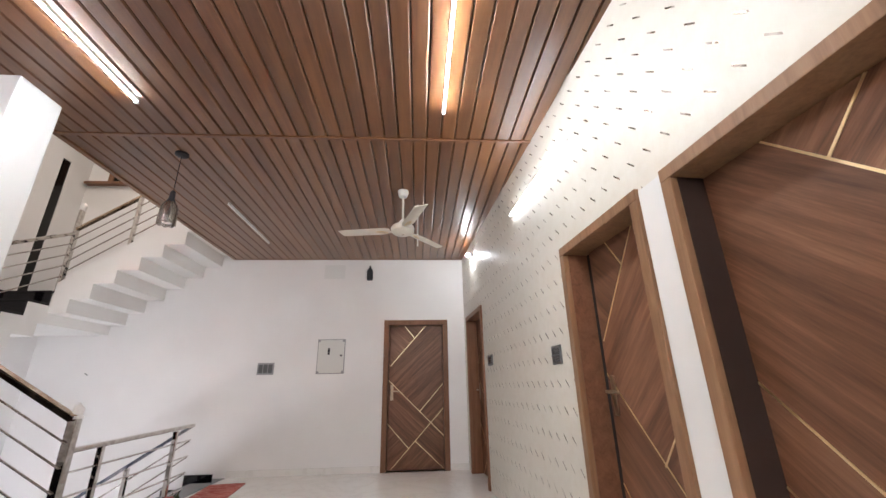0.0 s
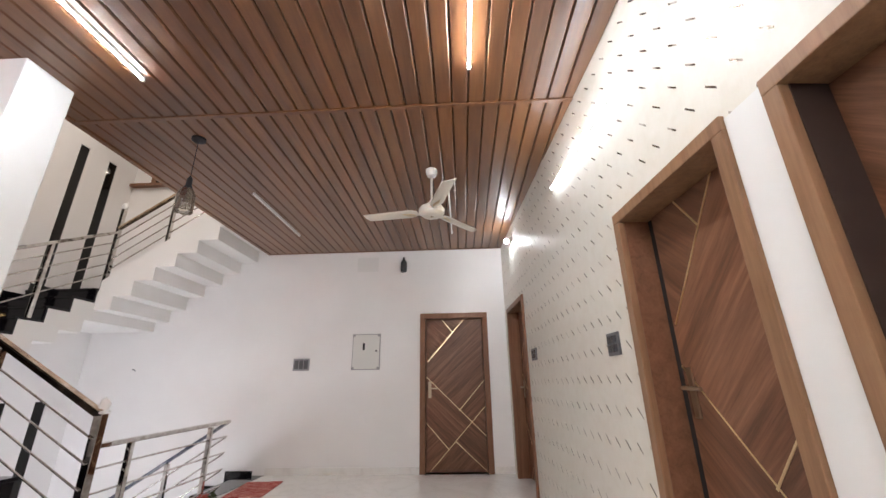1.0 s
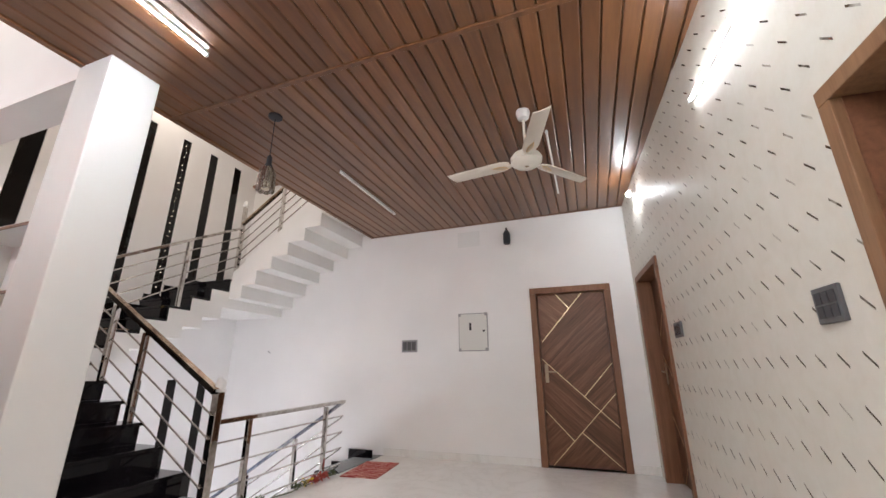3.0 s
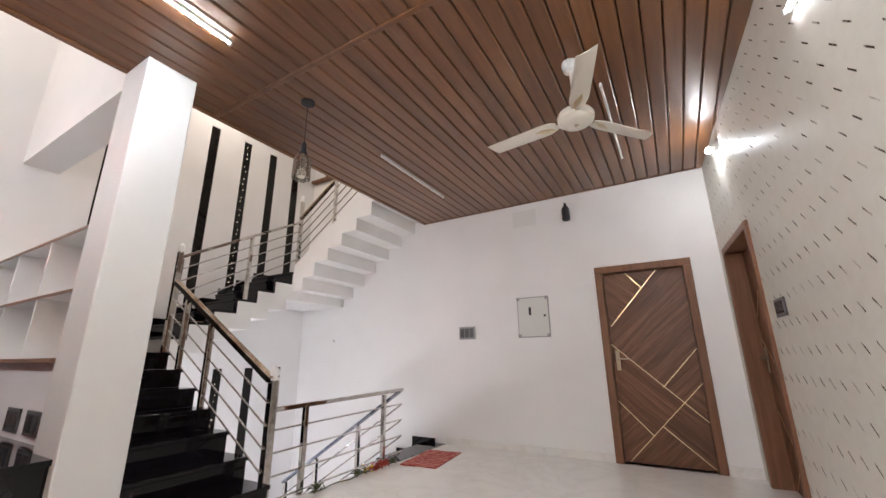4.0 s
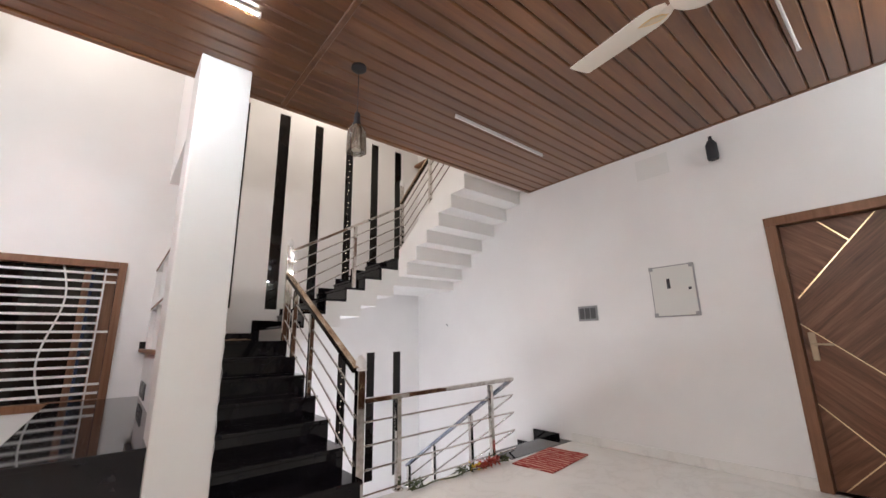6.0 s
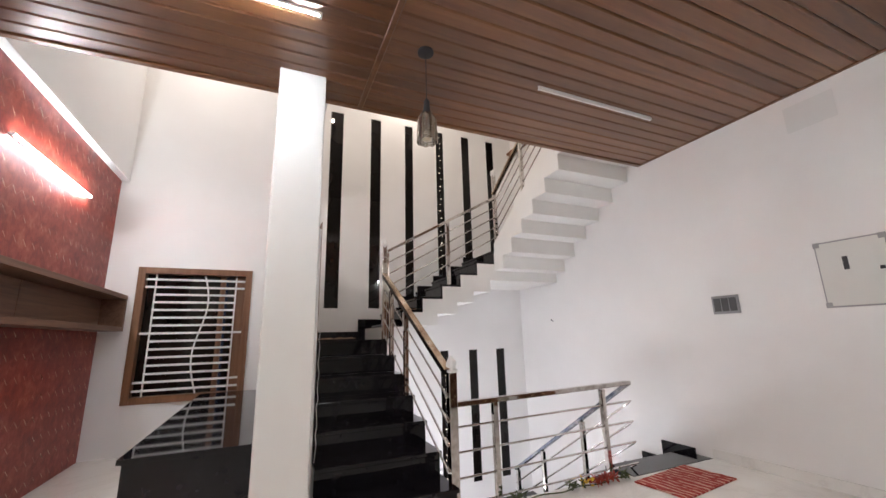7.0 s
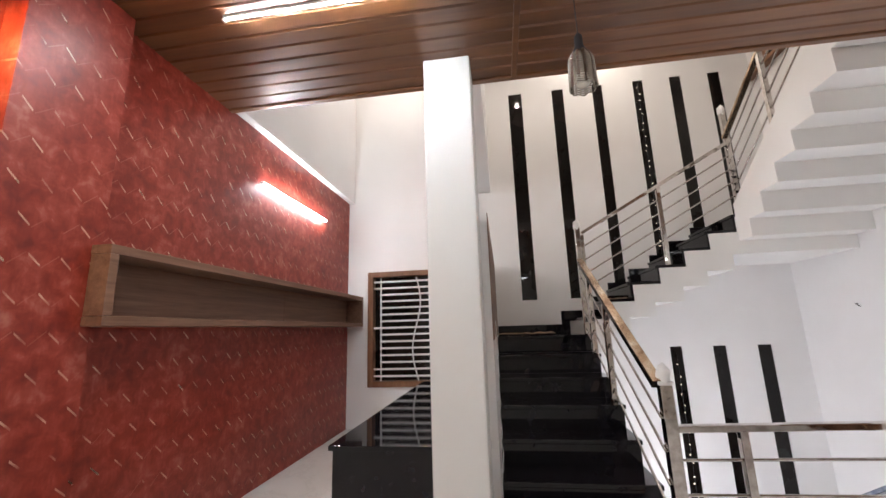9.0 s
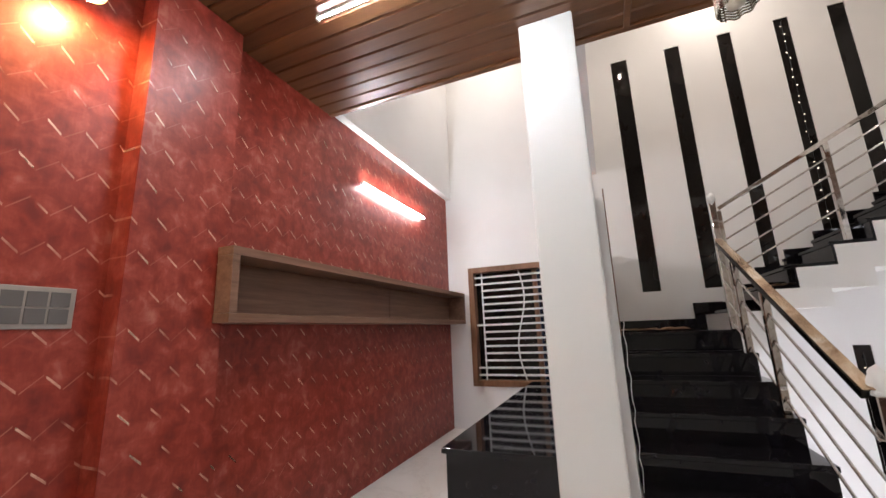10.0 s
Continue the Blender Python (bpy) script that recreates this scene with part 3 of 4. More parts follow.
# ---- doors ----
def door(name, m, w, h, label, mirror=False, gap=0.0, handle_left=True, deep=0.07, timber="frame_wood", f=0.085, lined=""):
    """A veneered door in a wooden frame: x across, y into the wall, z up; the frame stands a little proud."""
    d = thing(name, m, label, "door", kind="structure")
    part("frame", rounded(0, f, -0.022, 0.16, 0.001, h - f, 0.004), M[timber], d)
    part("frame", rounded(w - f, w, -0.022, 0.16, 0.001, h - f, 0.004), M[timber], d)
    part("frame", rounded(0, w, -0.022, 0.16, h - f + 0.001, h, 0.004), M[timber], d)
    # black sheet stands for the darkness of the room behind the leaf
    part("dark_sheet", boxes((f, w - f, 0.19, 0.198, 0, h)), M["black"], d)
    # dark lining puts the shade of the inner jamb into its colour
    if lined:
        part("door_stop", boxes((f, f + 0.004, 0.012, deep + 0.02, 0.002, h - f - 0.001)), M[lined], d, "dark stop strip with the jamb's shade put into its colour")
    lw, lh = w - 2 * f - 0.006 - gap, h - f - 0.012
    lm = Matrix.Translation((f + 0.003 + gap, deep, 0.008))
    leaf = part("leaf", rounded(0, lw, 0.004, 0.04, 0, lh, 0.003), M["groove"], d, "dark core of the leaf", at=lm)
    # inlay lines in parts of the leaf, from its lower left corner
    q = lambda a, b: ((1 - a) * lw if mirror else a * lw, b * lh)
    lines = [((0.29, 1.0), (0.475, 0.905)), ((0.68, 1.0), (0.03, 0.70)), ((0.0, 0.60), (1.0, 0.215)), ((1.0, 0.57), (0.56, 0.375)),
             ((1.0, 0.40), (0.06, 0.0)), ((0.0, 0.30), (0.38, 0.135)), ((0.49, 0.185), (1.0, 0.0))]
    # veneer fields, each with its grain
    fields = [([(0, 1), (0.29, 1), (0.475, 0.905), (0.03, 0.70), (0, 0.687)], "b"), ([(0.29, 1), (0.68, 1), (0.475, 0.905)], "b"),
              ([(0, 0.687), (0.68, 1), (1, 1), (1, 0.57), (0.56, 0.375), (0, 0.60)], "a"), ([(0.56, 0.375), (1, 0.57), (1, 0.40), (0.777, 0.302)], "a"),
              ([(0, 0.60), (0.777, 0.302), (0.49, 0.185), (0.38, 0.135), (0, 0.30)], "b"), ([(0, 0.30), (0.38, 0.135), (0.06, 0), (0, 0)], "a"),
              ([(0.777, 0.302), (1, 0.40), (1, 0.215)], "b"), ([(0.777, 0.302), (1, 0.215), (1, 0), (0.49, 0.185)], "b"), ([(0.06, 0), (0.49, 0.185), (1, 0)], "a")]
    for poly, g in fields:
        bm = bmesh.new()
        prism(bm, [q(*p) for p in poly], -0.002, 0.004)
        if mirror:
            g = "ab"["ab".index(g) - 1]
        part("veneer", bm, M["veneer_" + g], leaf)
    for a, b in lines:
        (xa, za), (xb, zb) = q(*a), q(*b)
        dv = Vector((xb - xa, 0, zb - za))
        nv = Vector((-dv.z, 0, dv.x)).normalized() * 0.0052
        bm = bmesh.new()
        pts = [(xa - nv.x, za - nv.z), (xb - nv.x, zb - nv.z), (xb + nv.x, zb + nv.z), (xa + nv.x, za + nv.z)]
        pts = [(min(max(x, 0), lw), min(max(z, 0), lh)) for x, z in pts]
        prism(bm, pts, -0.0045, 0.003)
        part("inlay", bm, M["gold"], leaf, "brass inlay strip")
    # black infill stands for the dark inside the gap beside the leaf
    if gap:
        part("door_seal", boxes((f + 0.0045, f + gap, deep + 0.012, deep + 0.03, 0.004, h - f - 0.002)), M["black"], d, "black strip that fills in the dark of the gap beside the leaf")
    hx = 0.055 if handle_left else lw - 0.055
    s = 1 if handle_left else -1
    bm = bmesh.new()
    box(bm, hx - 0.022, hx + 0.022, -0.012, -0.002, 0.93, 1.15, 0.004)
    rod(bm, (hx, -0.004, 1.06), (hx, -0.055, 1.06), 0.009)
    bar(bm, (hx - 0.01 * s, -0.05, 1.06), (hx + 0.125 * s, -0.05, 1.055), 0.016, 0.018, 0.005)
    part("handle", bm, M["brass"], leaf, "dark brass lever handle")
    return d


door("door_1", pose(DX0, BACK, 0), DX1 - DX0, DH, "brown veneered door with brass inlay lines, closed", f=0.078)
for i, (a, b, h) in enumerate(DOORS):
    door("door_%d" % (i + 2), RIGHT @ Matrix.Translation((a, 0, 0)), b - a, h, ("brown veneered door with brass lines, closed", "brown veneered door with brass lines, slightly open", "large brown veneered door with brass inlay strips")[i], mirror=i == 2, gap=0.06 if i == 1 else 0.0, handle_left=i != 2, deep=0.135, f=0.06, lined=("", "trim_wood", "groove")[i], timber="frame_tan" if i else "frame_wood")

# ---- window with a white grille ----
win = thing("window_1", pose(WEST, WY0, WZ0), "wood framed window with a white steel grille, dark outside", "window", kind="structure")
ww, wh = WY1 - WY0, WZ1 - WZ0
for b in ((-0.16, 0.02, 0, 0.075, 0, wh), (-0.16, 0.02, ww - 0.075, ww, 0, wh), (-0.16, 0.02, 0.076, ww - 0.076, 0, 0.075), (-0.16, 0.02, 0.076, ww - 0.076, wh - 0.075, wh)):
    part("window_frame", rounded(*b, 0.004), M["frame_wood"], win)
part("mullion", rounded(-0.15, -0.10, ww * 0.70, ww * 0.70 + 0.06, 0.075, wh - 0.075, 0.004), M["frame_wood"], win)
part("sash", rounded(-0.12, -0.08, ww - 0.20, ww - 0.08, 0.076, wh - 0.076, 0.004), M["frame_wood"], win)
for a, b in ((0.076, ww * 0.70), (ww * 0.70 + 0.09, ww - 0.2)):
    part("pane", boxes((-0.105, -0.099, a, b, 0.076, wh - 0.076)), M["glass"], win)
grille = part("grille", boxes((-0.045, -0.03, 0.17, 0.185, 0.06, wh - 0.06), (-0.045, -0.03, ww - 0.19, ww - 0.175, 0.06, wh - 0.06)), M["plastic"], win, "white steel grille")
for k in range(15):
    z = 0.14 + k * (wh - 0.28) / 14
    part("grille_bar", boxes((-0.03, -0.018, 0.08 if k in (0, 1, 7, 13, 14) else 0.17, ww - (0.08 if k in (0, 1, 7, 13, 14) else 0.175), z - 0.0125, z + 0.0125)), M["plastic"], grille)
bm = bmesh.new()
tube_path(bm, [(-0.038, ww * 0.56 + 0.06 * math.sin(2 * math.pi * (1 - k / 30) * 1.05), 0.07 + k * (wh - 0.14) / 30) for k in range(31)], 0.009)
part("wavy_bar", bm, M["plastic"], grille, smooth=True)

# ---- tall glass slots ----
for i, (a, b, z) in enumerate(STRIPS):
    s = thing("slot_window", pose(WEST, a, z), "tall narrow slot window with dark glass", "window", "slot windows beside the stairs", "structure")
    part("pane", boxes((-0.03, -0.015, 0.001, b - a - 0.001, 0, STRIP_TOP - z)), M["glass"], s)
    if i >= 3:
        s = thing("slot_window", pose(WEST, a, LOW_BOT), "short lower slot window with dark glass", "window", "slot windows beside the stairs", "structure")
        part("pane", boxes((-0.03, -0.015, 0.001, b - a - 0.001, 0, LOW_TOP - LOW_BOT)), M["glass"], s)
string = thing("string_lights", pose(WEST - 0.008, 5.959, 1.97), "string of small warm lights hanging against dark glass", "string lights")
bm = bmesh.new()
rod(bm, (0, 0, 0), (0, 0, 2.65), 0.002, 5)
part("wire", bm, M["cord"], string)
for k in range(24):
    bm = bmesh.new()
    bmesh.ops.create_icosphere(bm, subdivisions=1, radius=0.0062, matrix=pose(0, 0.012 * math.sin(k * 2.1), 0.04 + k * 0.111 + 0.02 * math.sin(k * 3.7)))
    part("bead", bm, M["bead_on"], string, smooth=True)
string2 = thing("string_lights", pose(WEST - 0.008, 5.959, -0.85), "string of small warm lights hanging against dark glass", "string lights")
bm = bmesh.new()
rod(bm, (0, 0, 0), (0, 0, 1.75), 0.002, 5)
part("wire", bm, M["cord"], string2)
for k in range(15):
    bm = bmesh.new()
    bmesh.ops.create_icosphere(bm, subdivisions=1, radius=0.0062, matrix=pose(0, 0.012 * math.sin(k * 2.1), 0.04 + k * 0.111 + 0.02 * math.sin(k * 3.7)))
    part("bead", bm, M["bead_on"], string2, smooth=True)

# ---- partition with niches, and the granite seat ----
pt = thing("niche_partition", pose(0, 0, 0), "low white partition with six open niches", "partition", kind="structure")
NXS = [-4.18, -3.42, -2.65, -1.86]
bm = boxes((WEST, NXS[0] - 0.02, 3.5, 3.79, 0, 2.04), (NXS[0] - 0.02, -1.68, 3.5, 3.79, 0, 1.12), (NXS[0] - 0.02, -1.68, 3.76, 3.79, 1.12, 2.04), (NXS[3], -1.68, 3.5, 3.76, 1.12, 2.04))
part("body", bm, M["wall"], pt)
part("shelf", boxes((NXS[0] - 0.02, NXS[3], 3.502, 3.76, 1.56, 1.585)), M["plastic"], pt)
part("shelf", boxes((NXS[0] - 0.02, NXS[3], 3.502, 3.76, 2.015, 2.04)), M["plastic"], pt)
for k in (0, 1, 2):
    for z0, z1 in ((1.12, 1.56), (1.585, 2.015)):
        if k == 0:
            continue
        part("divider", boxes((NXS[k] - 0.012, NXS[k] + 0.012, 3.503, 3.76, z0, z1)), M["plastic"], pt)
for z in (1.556, 2.012):
    part("edge_band", boxes((NXS[0] - 0.02, NXS[3], 3.494, 3.5015, z, z + 0.02)), M["laminate"], pt, "thin brown edging")
part("sill", rounded(NXS[0] - 0.06, NXS[3] + 0.02, 3.44, 3.499, 1.09, 1.12, 0.004), M["laminate"], pt, "brown sill board")
part("sill_end", rounded(NXS[0] - 0.09, NXS[0] - 0.065, 3.44, 3.499, 1.09, 1.2, 0.004), M["black"], pt)
part("back_panel", rounded(-4.24, -1.70, 3.791, 3.797, 1.19, 2.1, 0.002), M["laminate"], pt, "brown laminate panel on the stair side")

seat = thing("granite_counter", pose(0, 0, 0), "low black granite counter beside the column", "counter")
part("top", rounded(WEST + 0.003, -1.36, 2.77, 3.499, 0.575, 0.605, 0.004), M["granite"], seat)
part("front", boxes((-1.41, -1.385, 2.79, 3.497, 0.001, 0.575)), M["granite"], seat)
part("side", boxes((WEST + 0.003, -1.411, 2.79, 2.815, 0.001, 0.575)), M["granite"], seat)

# ---- wooden wall shelf on the red wall ----
sh = thing("wall_shelf", pose(0, 0, 0), "long open brown laminate box shelf on the red wall", "shelf")
SX0, SX1, SY, SZ0, SZ1, ST = -4.25, -0.594, 1.94, 1.343, 1.750, 0.048
part("top_board", rounded(SX0, SX1, RED + 0.002, SY, SZ1 - ST, SZ1, 0.003), M["laminate"], sh)
part("bottom_board", rounded(SX0, SX1, RED + 0.002, SY, SZ0, SZ0 + ST, 0.003), M["laminate"], sh)
part("end_board", rounded(SX1 - ST, SX1, 1.825, SY, SZ0 + ST + 0.001, SZ1 - ST - 0.001, 0.003), M["laminate"], sh)
part("end_board", rounded(SX0, SX0 + ST, RED + 0.002, SY, SZ0 + ST + 0.001, SZ1 - ST - 0.001, 0.003), M["laminate"], sh)
for bx0, bx1 in ((SX0 + ST + 0.001, -2.60), (-2.594, SX1 - ST - 0.001)):
    part("back_board", boxes((bx0, bx1, RED + 0.003, RED + 0.015, SZ0 + ST + 0.001, SZ1 - ST - 0.001)), M["laminate"], sh)


# ---- lamps ----
def batten(label, m, length, lit, lamp="tube_on", raised=True, flat=False):
    """Tube lamp: x along it, z away from the surface it is fixed to; a low one sits half sunk in its housing."""
    t = thing("tube_light", m, label, "tube light", "tube lights")
    h = 0.016 if raised else 0.022
    part("housing", rounded(0, length, -0.008, 0.008, 0, h, 0.002), M["plastic"], t)
    for x in (0, length - 0.018):
        part("end_cap", rounded(x, x + 0.018, -0.013, 0.013, h + 0.0005, h + 0.016, 0.003), M["plastic"], t)
    bm = bmesh.new()
    if flat:
        # a shallow domed diffuser that shines mostly straight out
        prof = [(0.0075 * math.cos(math.pi * k / 8), h + 0.0005 + 0.006 * math.sin(math.pi * k / 8)) for k in range(9)]
        ends = [[bm.verts.new((x, y, z)) for y, z in prof] for x in (0.0185, length - 0.0185)]
        for k in range(8):
            bm.faces.new((ends[0][k], ends[1][k], ends[1][k + 1], ends[0][k + 1]))
        bm.faces.new((ends[0][0], ends[0][8], ends[1][8], ends[1][0]))
        bm.faces.new(ends[0])
        bm.faces.new(ends[1][::-1])
        bmesh.ops.recalc_face_normals(bm, faces=bm.faces)
    else:
        lathe(bm, [(0.0098, 0), (0.0098, length - 0.036)], 14, pose(0.018, 0, h + (0.0105 if raised else 0.003), 0, 90, 0))
    part("tube", bm, M[lamp if lit else "tube_off"], t, "glowing white tube" if lit else "unlit white tube", True)
    return t


UNDER = Matrix.Rotation(math.pi, 4, "X") @ Matrix.Rotation(-math.pi / 2, 4, "Z")
batten("lit white tube light under the wooden ceiling", Matrix.Translation((1.512, 2.38, CEIL)) @ UNDER, 1.30, True, "tube_on", False, True)
batten("lit white tube light under the wooden ceiling", Matrix.Translation((-0.722, 2.335, CEIL)) @ UNDER, 1.30, True, "tube_edge", False, True)
# added fill lamp, never in view
batten("added fill tube light under the corridor ceiling, out of view", Matrix.Translation((1.35, -0.3, CEIL)) @ UNDER, 1.3, True, "tube_fill_corridor")
batten("unlit white tube light under the wooden ceiling", Matrix.Translation((-0.82, 5.31, CEIL)) @ UNDER, 1.27, False)
batten("unlit white tube light under the wooden ceiling", Matrix.Translation((1.31, 5.33, CEIL)) @ UNDER, 1.34, False)
ON_RIGHT = RIGHT @ Matrix.Translation((2.74, 0, 2.70)) @ Matrix.Rotation(math.pi / 2, 4, "X")
batten("lit white tube light on the cream wallpaper", ON_RIGHT, 1.28, True, "tube_soft", False)
ON_RED = Matrix.Translation((-2.10, RED, 2.665)) @ Matrix.Rotation(math.pi, 4, "Z") @ Matrix.Rotation(math.pi / 2, 4, "X")
batten("lit white tube light on the red wallpaper", ON_RED, 1.367, True, "tube_new", False)

# two added fill lamps, out of view, that brighten the back wall
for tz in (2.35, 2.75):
    batten("added fill tube light on the corridor end wall, out of view", Matrix.Translation((1.9, -0.7, tz)) @ Matrix.Rotation(math.pi, 4, "Z") @ Matrix.Rotation(math.pi / 2, 4, "X"), 1.25, True, "tube_fill_end")
batten("lit white tube light on the wall of the lower flight", Matrix.Translation((-3.6, 4.775, -1.15)) @ Matrix.Rotation(math.pi, 4, "Z") @ Matrix.Rotation(math.pi / 2, 4, "X") @ Matrix.Translation((-1.3, 0, 0)), 1.3, True, "tube_low")

spot = thing("wall_spotlight", RIGHT @ Matrix.Translation((0.865, 0, 2.95)), "small bright spotlight on the wallpaper under the ceiling", "spotlight")
part("bracket", rounded(-0.03, 0.03, -0.02, 0, -0.03, 0.03, 0.004), M["plastic"], spot)
AIM = pose(0, -0.025, 0, 125, 0, 0)
bm = bmesh.new()
lathe(bm, [(0.020, 0), (0.030, 0.035), (0.032, 0.05)], 16, AIM)
part("head", bm, M["plastic"], spot, smooth=True)
bm = bmesh.new()
lathe(bm, [(0.028, 0.0505), (0.03, 0.06), (0.022, 0.078), (0.008, 0.086)], 16, AIM)
part("lens", bm, M["spot_on"], spot, "bright white lens", True)

sconce = thing("wall_lamp", pose(0.124, RED, 2.806), "warm glowing glass wall lamp on red wallpaper", "wall lamp")
bm = bmesh.new()
lathe(bm, [(0.05, 0), (0.05, 0.01), (0.03, 0.02)], 18, pose(0, 0, 0.05, -90, 0, 0))
part("plate", bm, M["brass"], sconce, smooth=True)
bm = bmesh.new()
tube_path(bm, [(0, 0.02, 0.05), (0, 0.09, 0.075), (0, 0.15, 0.06), (0, 0.165, 0.03)], 0.007)
part("arm", bm, M["brass"], sconce, smooth=True)
bm = bmesh.new()
lathe(bm, [(0.022, 0.03), (0.05, 0.0), (0.062, -0.05), (0.055, -0.09)], 20, pose(0, 0.165, 0.0), cap=False)
part("shade", bm, M["cage"], sconce, smooth=True)
bm = bmesh.new()
bmesh.ops.create_uvsphere(bm, u_segments=14, v_segments=8, radius=0.034, matrix=pose(0, 0.165, -0.085))
part("bulb", bm, M["warm_on"], sconce, "warm glowing bulb", True)

for lx, ly in ((-2.5, 4.4), (-2.5, 6.2), (-3.4, 2.5), (-3.9, 5.3)):
    d = thing("downlight", pose(lx, ly, TOP), "small round warm downlight in the upper slab", "downlight", "downlights over the stair well")
    bm = bmesh.new()
    lathe(bm, [(0.06, 0), (0.06, -0.012), (0.05, -0.016)], 20)
    part("ring", bm, M["plastic"], d, smooth=True)
    bm = bmesh.new()
    lathe(bm, [(0.03, -0.0165), (0.03, -0.02)], 20)
    part("diffuser", bm, M["disc_on"], d, smooth=True)

# pendant with a wavy wire shade
pd = thing("pendant_lamp", pose(-0.795, 4.335, CEIL), "unlit pendant lamp with a wavy bronze wire shade", "pendant lamp")
bm = bmesh.new()
lathe(bm, [(0.055, 0), (0.055, -0.018), (0.045, -0.026), (0.012, -0.03)], 22)
part("ceiling_rose", bm, M["cord"], pd, "black ceiling rose", True)
bm = bmesh.new()
rod(bm, (0, 0, -0.03), (0, 0, -0.40), 0.003, 6)
part("cord", bm, M["cord"], pd)
bm = bmesh.new()
lathe(bm, [(0.008, -0.37), (0.020, -0.39), (0.022, -0.45), (0.034, -0.475), (0.036, -0.487)], 18)
part("cap", bm, M["cord"], pd, smooth=True)


def shade_r(t):
    return 0.030 + 0.030 * min(1.0, t / 0.25) ** 0.6 + 0.007 * t


for k in range(17):
    bm = bmesh.new()
    t = (k + 0.4) / 17
    tube_path(bm, [(shade_r(t) * math.cos(2 * math.pi * j / 48), shade_r(t) * math.sin(2 * math.pi * j / 48), -0.485 - 0.205 * t + 0.005 * math.sin(16 * math.pi * j / 48)) for j in range(48)], 0.0040, 5, True)
    part("shade_ring", bm, M["cage"], pd, "wavy bronze wire", True)
for j in range(9):
    a = 2 * math.pi * j / 9
    bm = bmesh.new()
    tube_path(bm, [(shade_r(t / 10) * math.cos(a), shade_r(t / 10) * math.sin(a), -0.485 - 0.205 * t / 10) for t in range(11)], 0.003, 5)
    part("shade_rib", bm, M["cage"], pd, "upright bronze wire", True)
bm = bmesh.new()
lathe(bm, [(0.010, -0.60), (0.030, -0.618), (0.036, -0.645), (0.030, -0.672), (0.010, -0.682)], 18)
holder = bmesh.new()
lathe(holder, [(0.015, -0.487), (0.015, -0.60)], 12)
part("bulb_holder", holder, M["cord"], pd, smooth=True)
part("bulb", bm, M["bulb"], pd, "frosted bulb", True)

# ceiling fan
fan = thing("ceiling_fan", pose(1.155, 5.0, CEIL), "ivory three-blade ceiling fan at rest", "ceiling fan")
bm = bmesh.new()
lathe(bm, [(0.055, 0), (0.058, -0.02), (0.045, -0.07), (0.02, -0.085)], 24)
part("ceiling_rose", bm, M["plastic"], fan, smooth=True)
bm = bmesh.new()
rod(bm, (0, 0, -0.08), (0, 0, -0.40), 0.011, 12)
part("down_rod", bm, M["ivory"], fan, smooth=True)
bm = bmesh.new()
lathe(bm, [(0.02, -0.34), (0.045, -0.37), (0.06, -0.40), (0.11, -0.415), (0.125, -0.44), (0.12, -0.475), (0.09, -0.50), (0.02, -0.508)], 36)
part("motor", bm, M["ivory"], fan, smooth=True)
bm = bmesh.new()
lathe(bm, [(0.022, -0.506), (0.02, -0.512), (0.004, -0.514)], 3)
part("badge", bm, M["brass"], fan, "small dark badge")


def blade_half(t):
    """Half width of a blade from its root (0) to its tip (1)."""
    return 0.034 + 0.030 * min(1.0, t / 0.16) ** 0.6 - 0.008 * t


def almond(bm, x0, x1, y0, half, z0, z1):
    """A pointed leaf outline along x, extruded in z."""
    n = 12
    side = [(x0 + (x1 - x0) * k / n, half * math.sin(math.pi * (k / n) ** 0.8)) for k in range(n + 1)]
    ring = [(x, y0 + w + 0.25 * (x - x0)) for x, w in side] + [(x, y0 - w + 0.25 * (x - x0)) for x, w in side[-2:0:-1]]
    lo, hi = [bm.verts.new((x, y, z0)) for x, y in ring], [bm.verts.new((x, y, z1)) for x, y in ring]
    bm.faces.new(lo[::-1])
    bm.faces.new(hi)
    for k in range(len(ring)):
        bm.faces.new((lo[k], lo[(k + 1) % len(ring)], hi[(k + 1) % len(ring)], hi[k]))


for a0 in (173, 287, 50):
    m = pose(0, 0, -0.46, 9, 0, a0)
    bm = bmesh.new()
    prev = None
    for k in range(15):
        t = k / 14
        hw = blade_half(t)
        row = []
        for side in (0.003, -0.003):
            for yy in ((-1, -0.5, 0, 0.5, 1) if side > 0 else (1, 0.5, 0, -0.5, -1)):
                # the tip is cut askew and the section is slightly dished
                x = 0.135 + (0.515 + 0.022 * yy) * t
                row.append(bm.verts.new((x, yy * hw, side - 0.006 * t - 0.005 * (1 - yy * yy))))
        if prev:
            for q in range(10):
                bm.faces.new((prev[q], prev[(q + 1) % 10], row[(q + 1) % 10], row[q]))
        else:
            bm.faces.new(row)
        prev = row
    bm.faces.new(prev[::-1])
    bl = part("blade", bm, M["ivory"], fan, smooth=True, at=m)
    bm = bmesh.new()
    box(bm, 0.095, 0.165, -0.020, 0.020, -0.012, -0.009, 0.001)
    part("blade_iron", bm, M["ivory"], bl, "ivory blade bracket")
    bm = bmesh.new()
    almond(bm, 0.15, 0.285, -0.022, 0.022, -0.0125, -0.0095)
    part("leaf_trim", bm, M["gold"], bl, "gold leaf-shaped trim")
    bm = bmesh.new()
    almond(bm, 0.162, 0.268, -0.019, 0.014, -0.0145, -0.0127)
    part("leaf_inset", bm, M["champagne"], bl, "pale champagne inset")


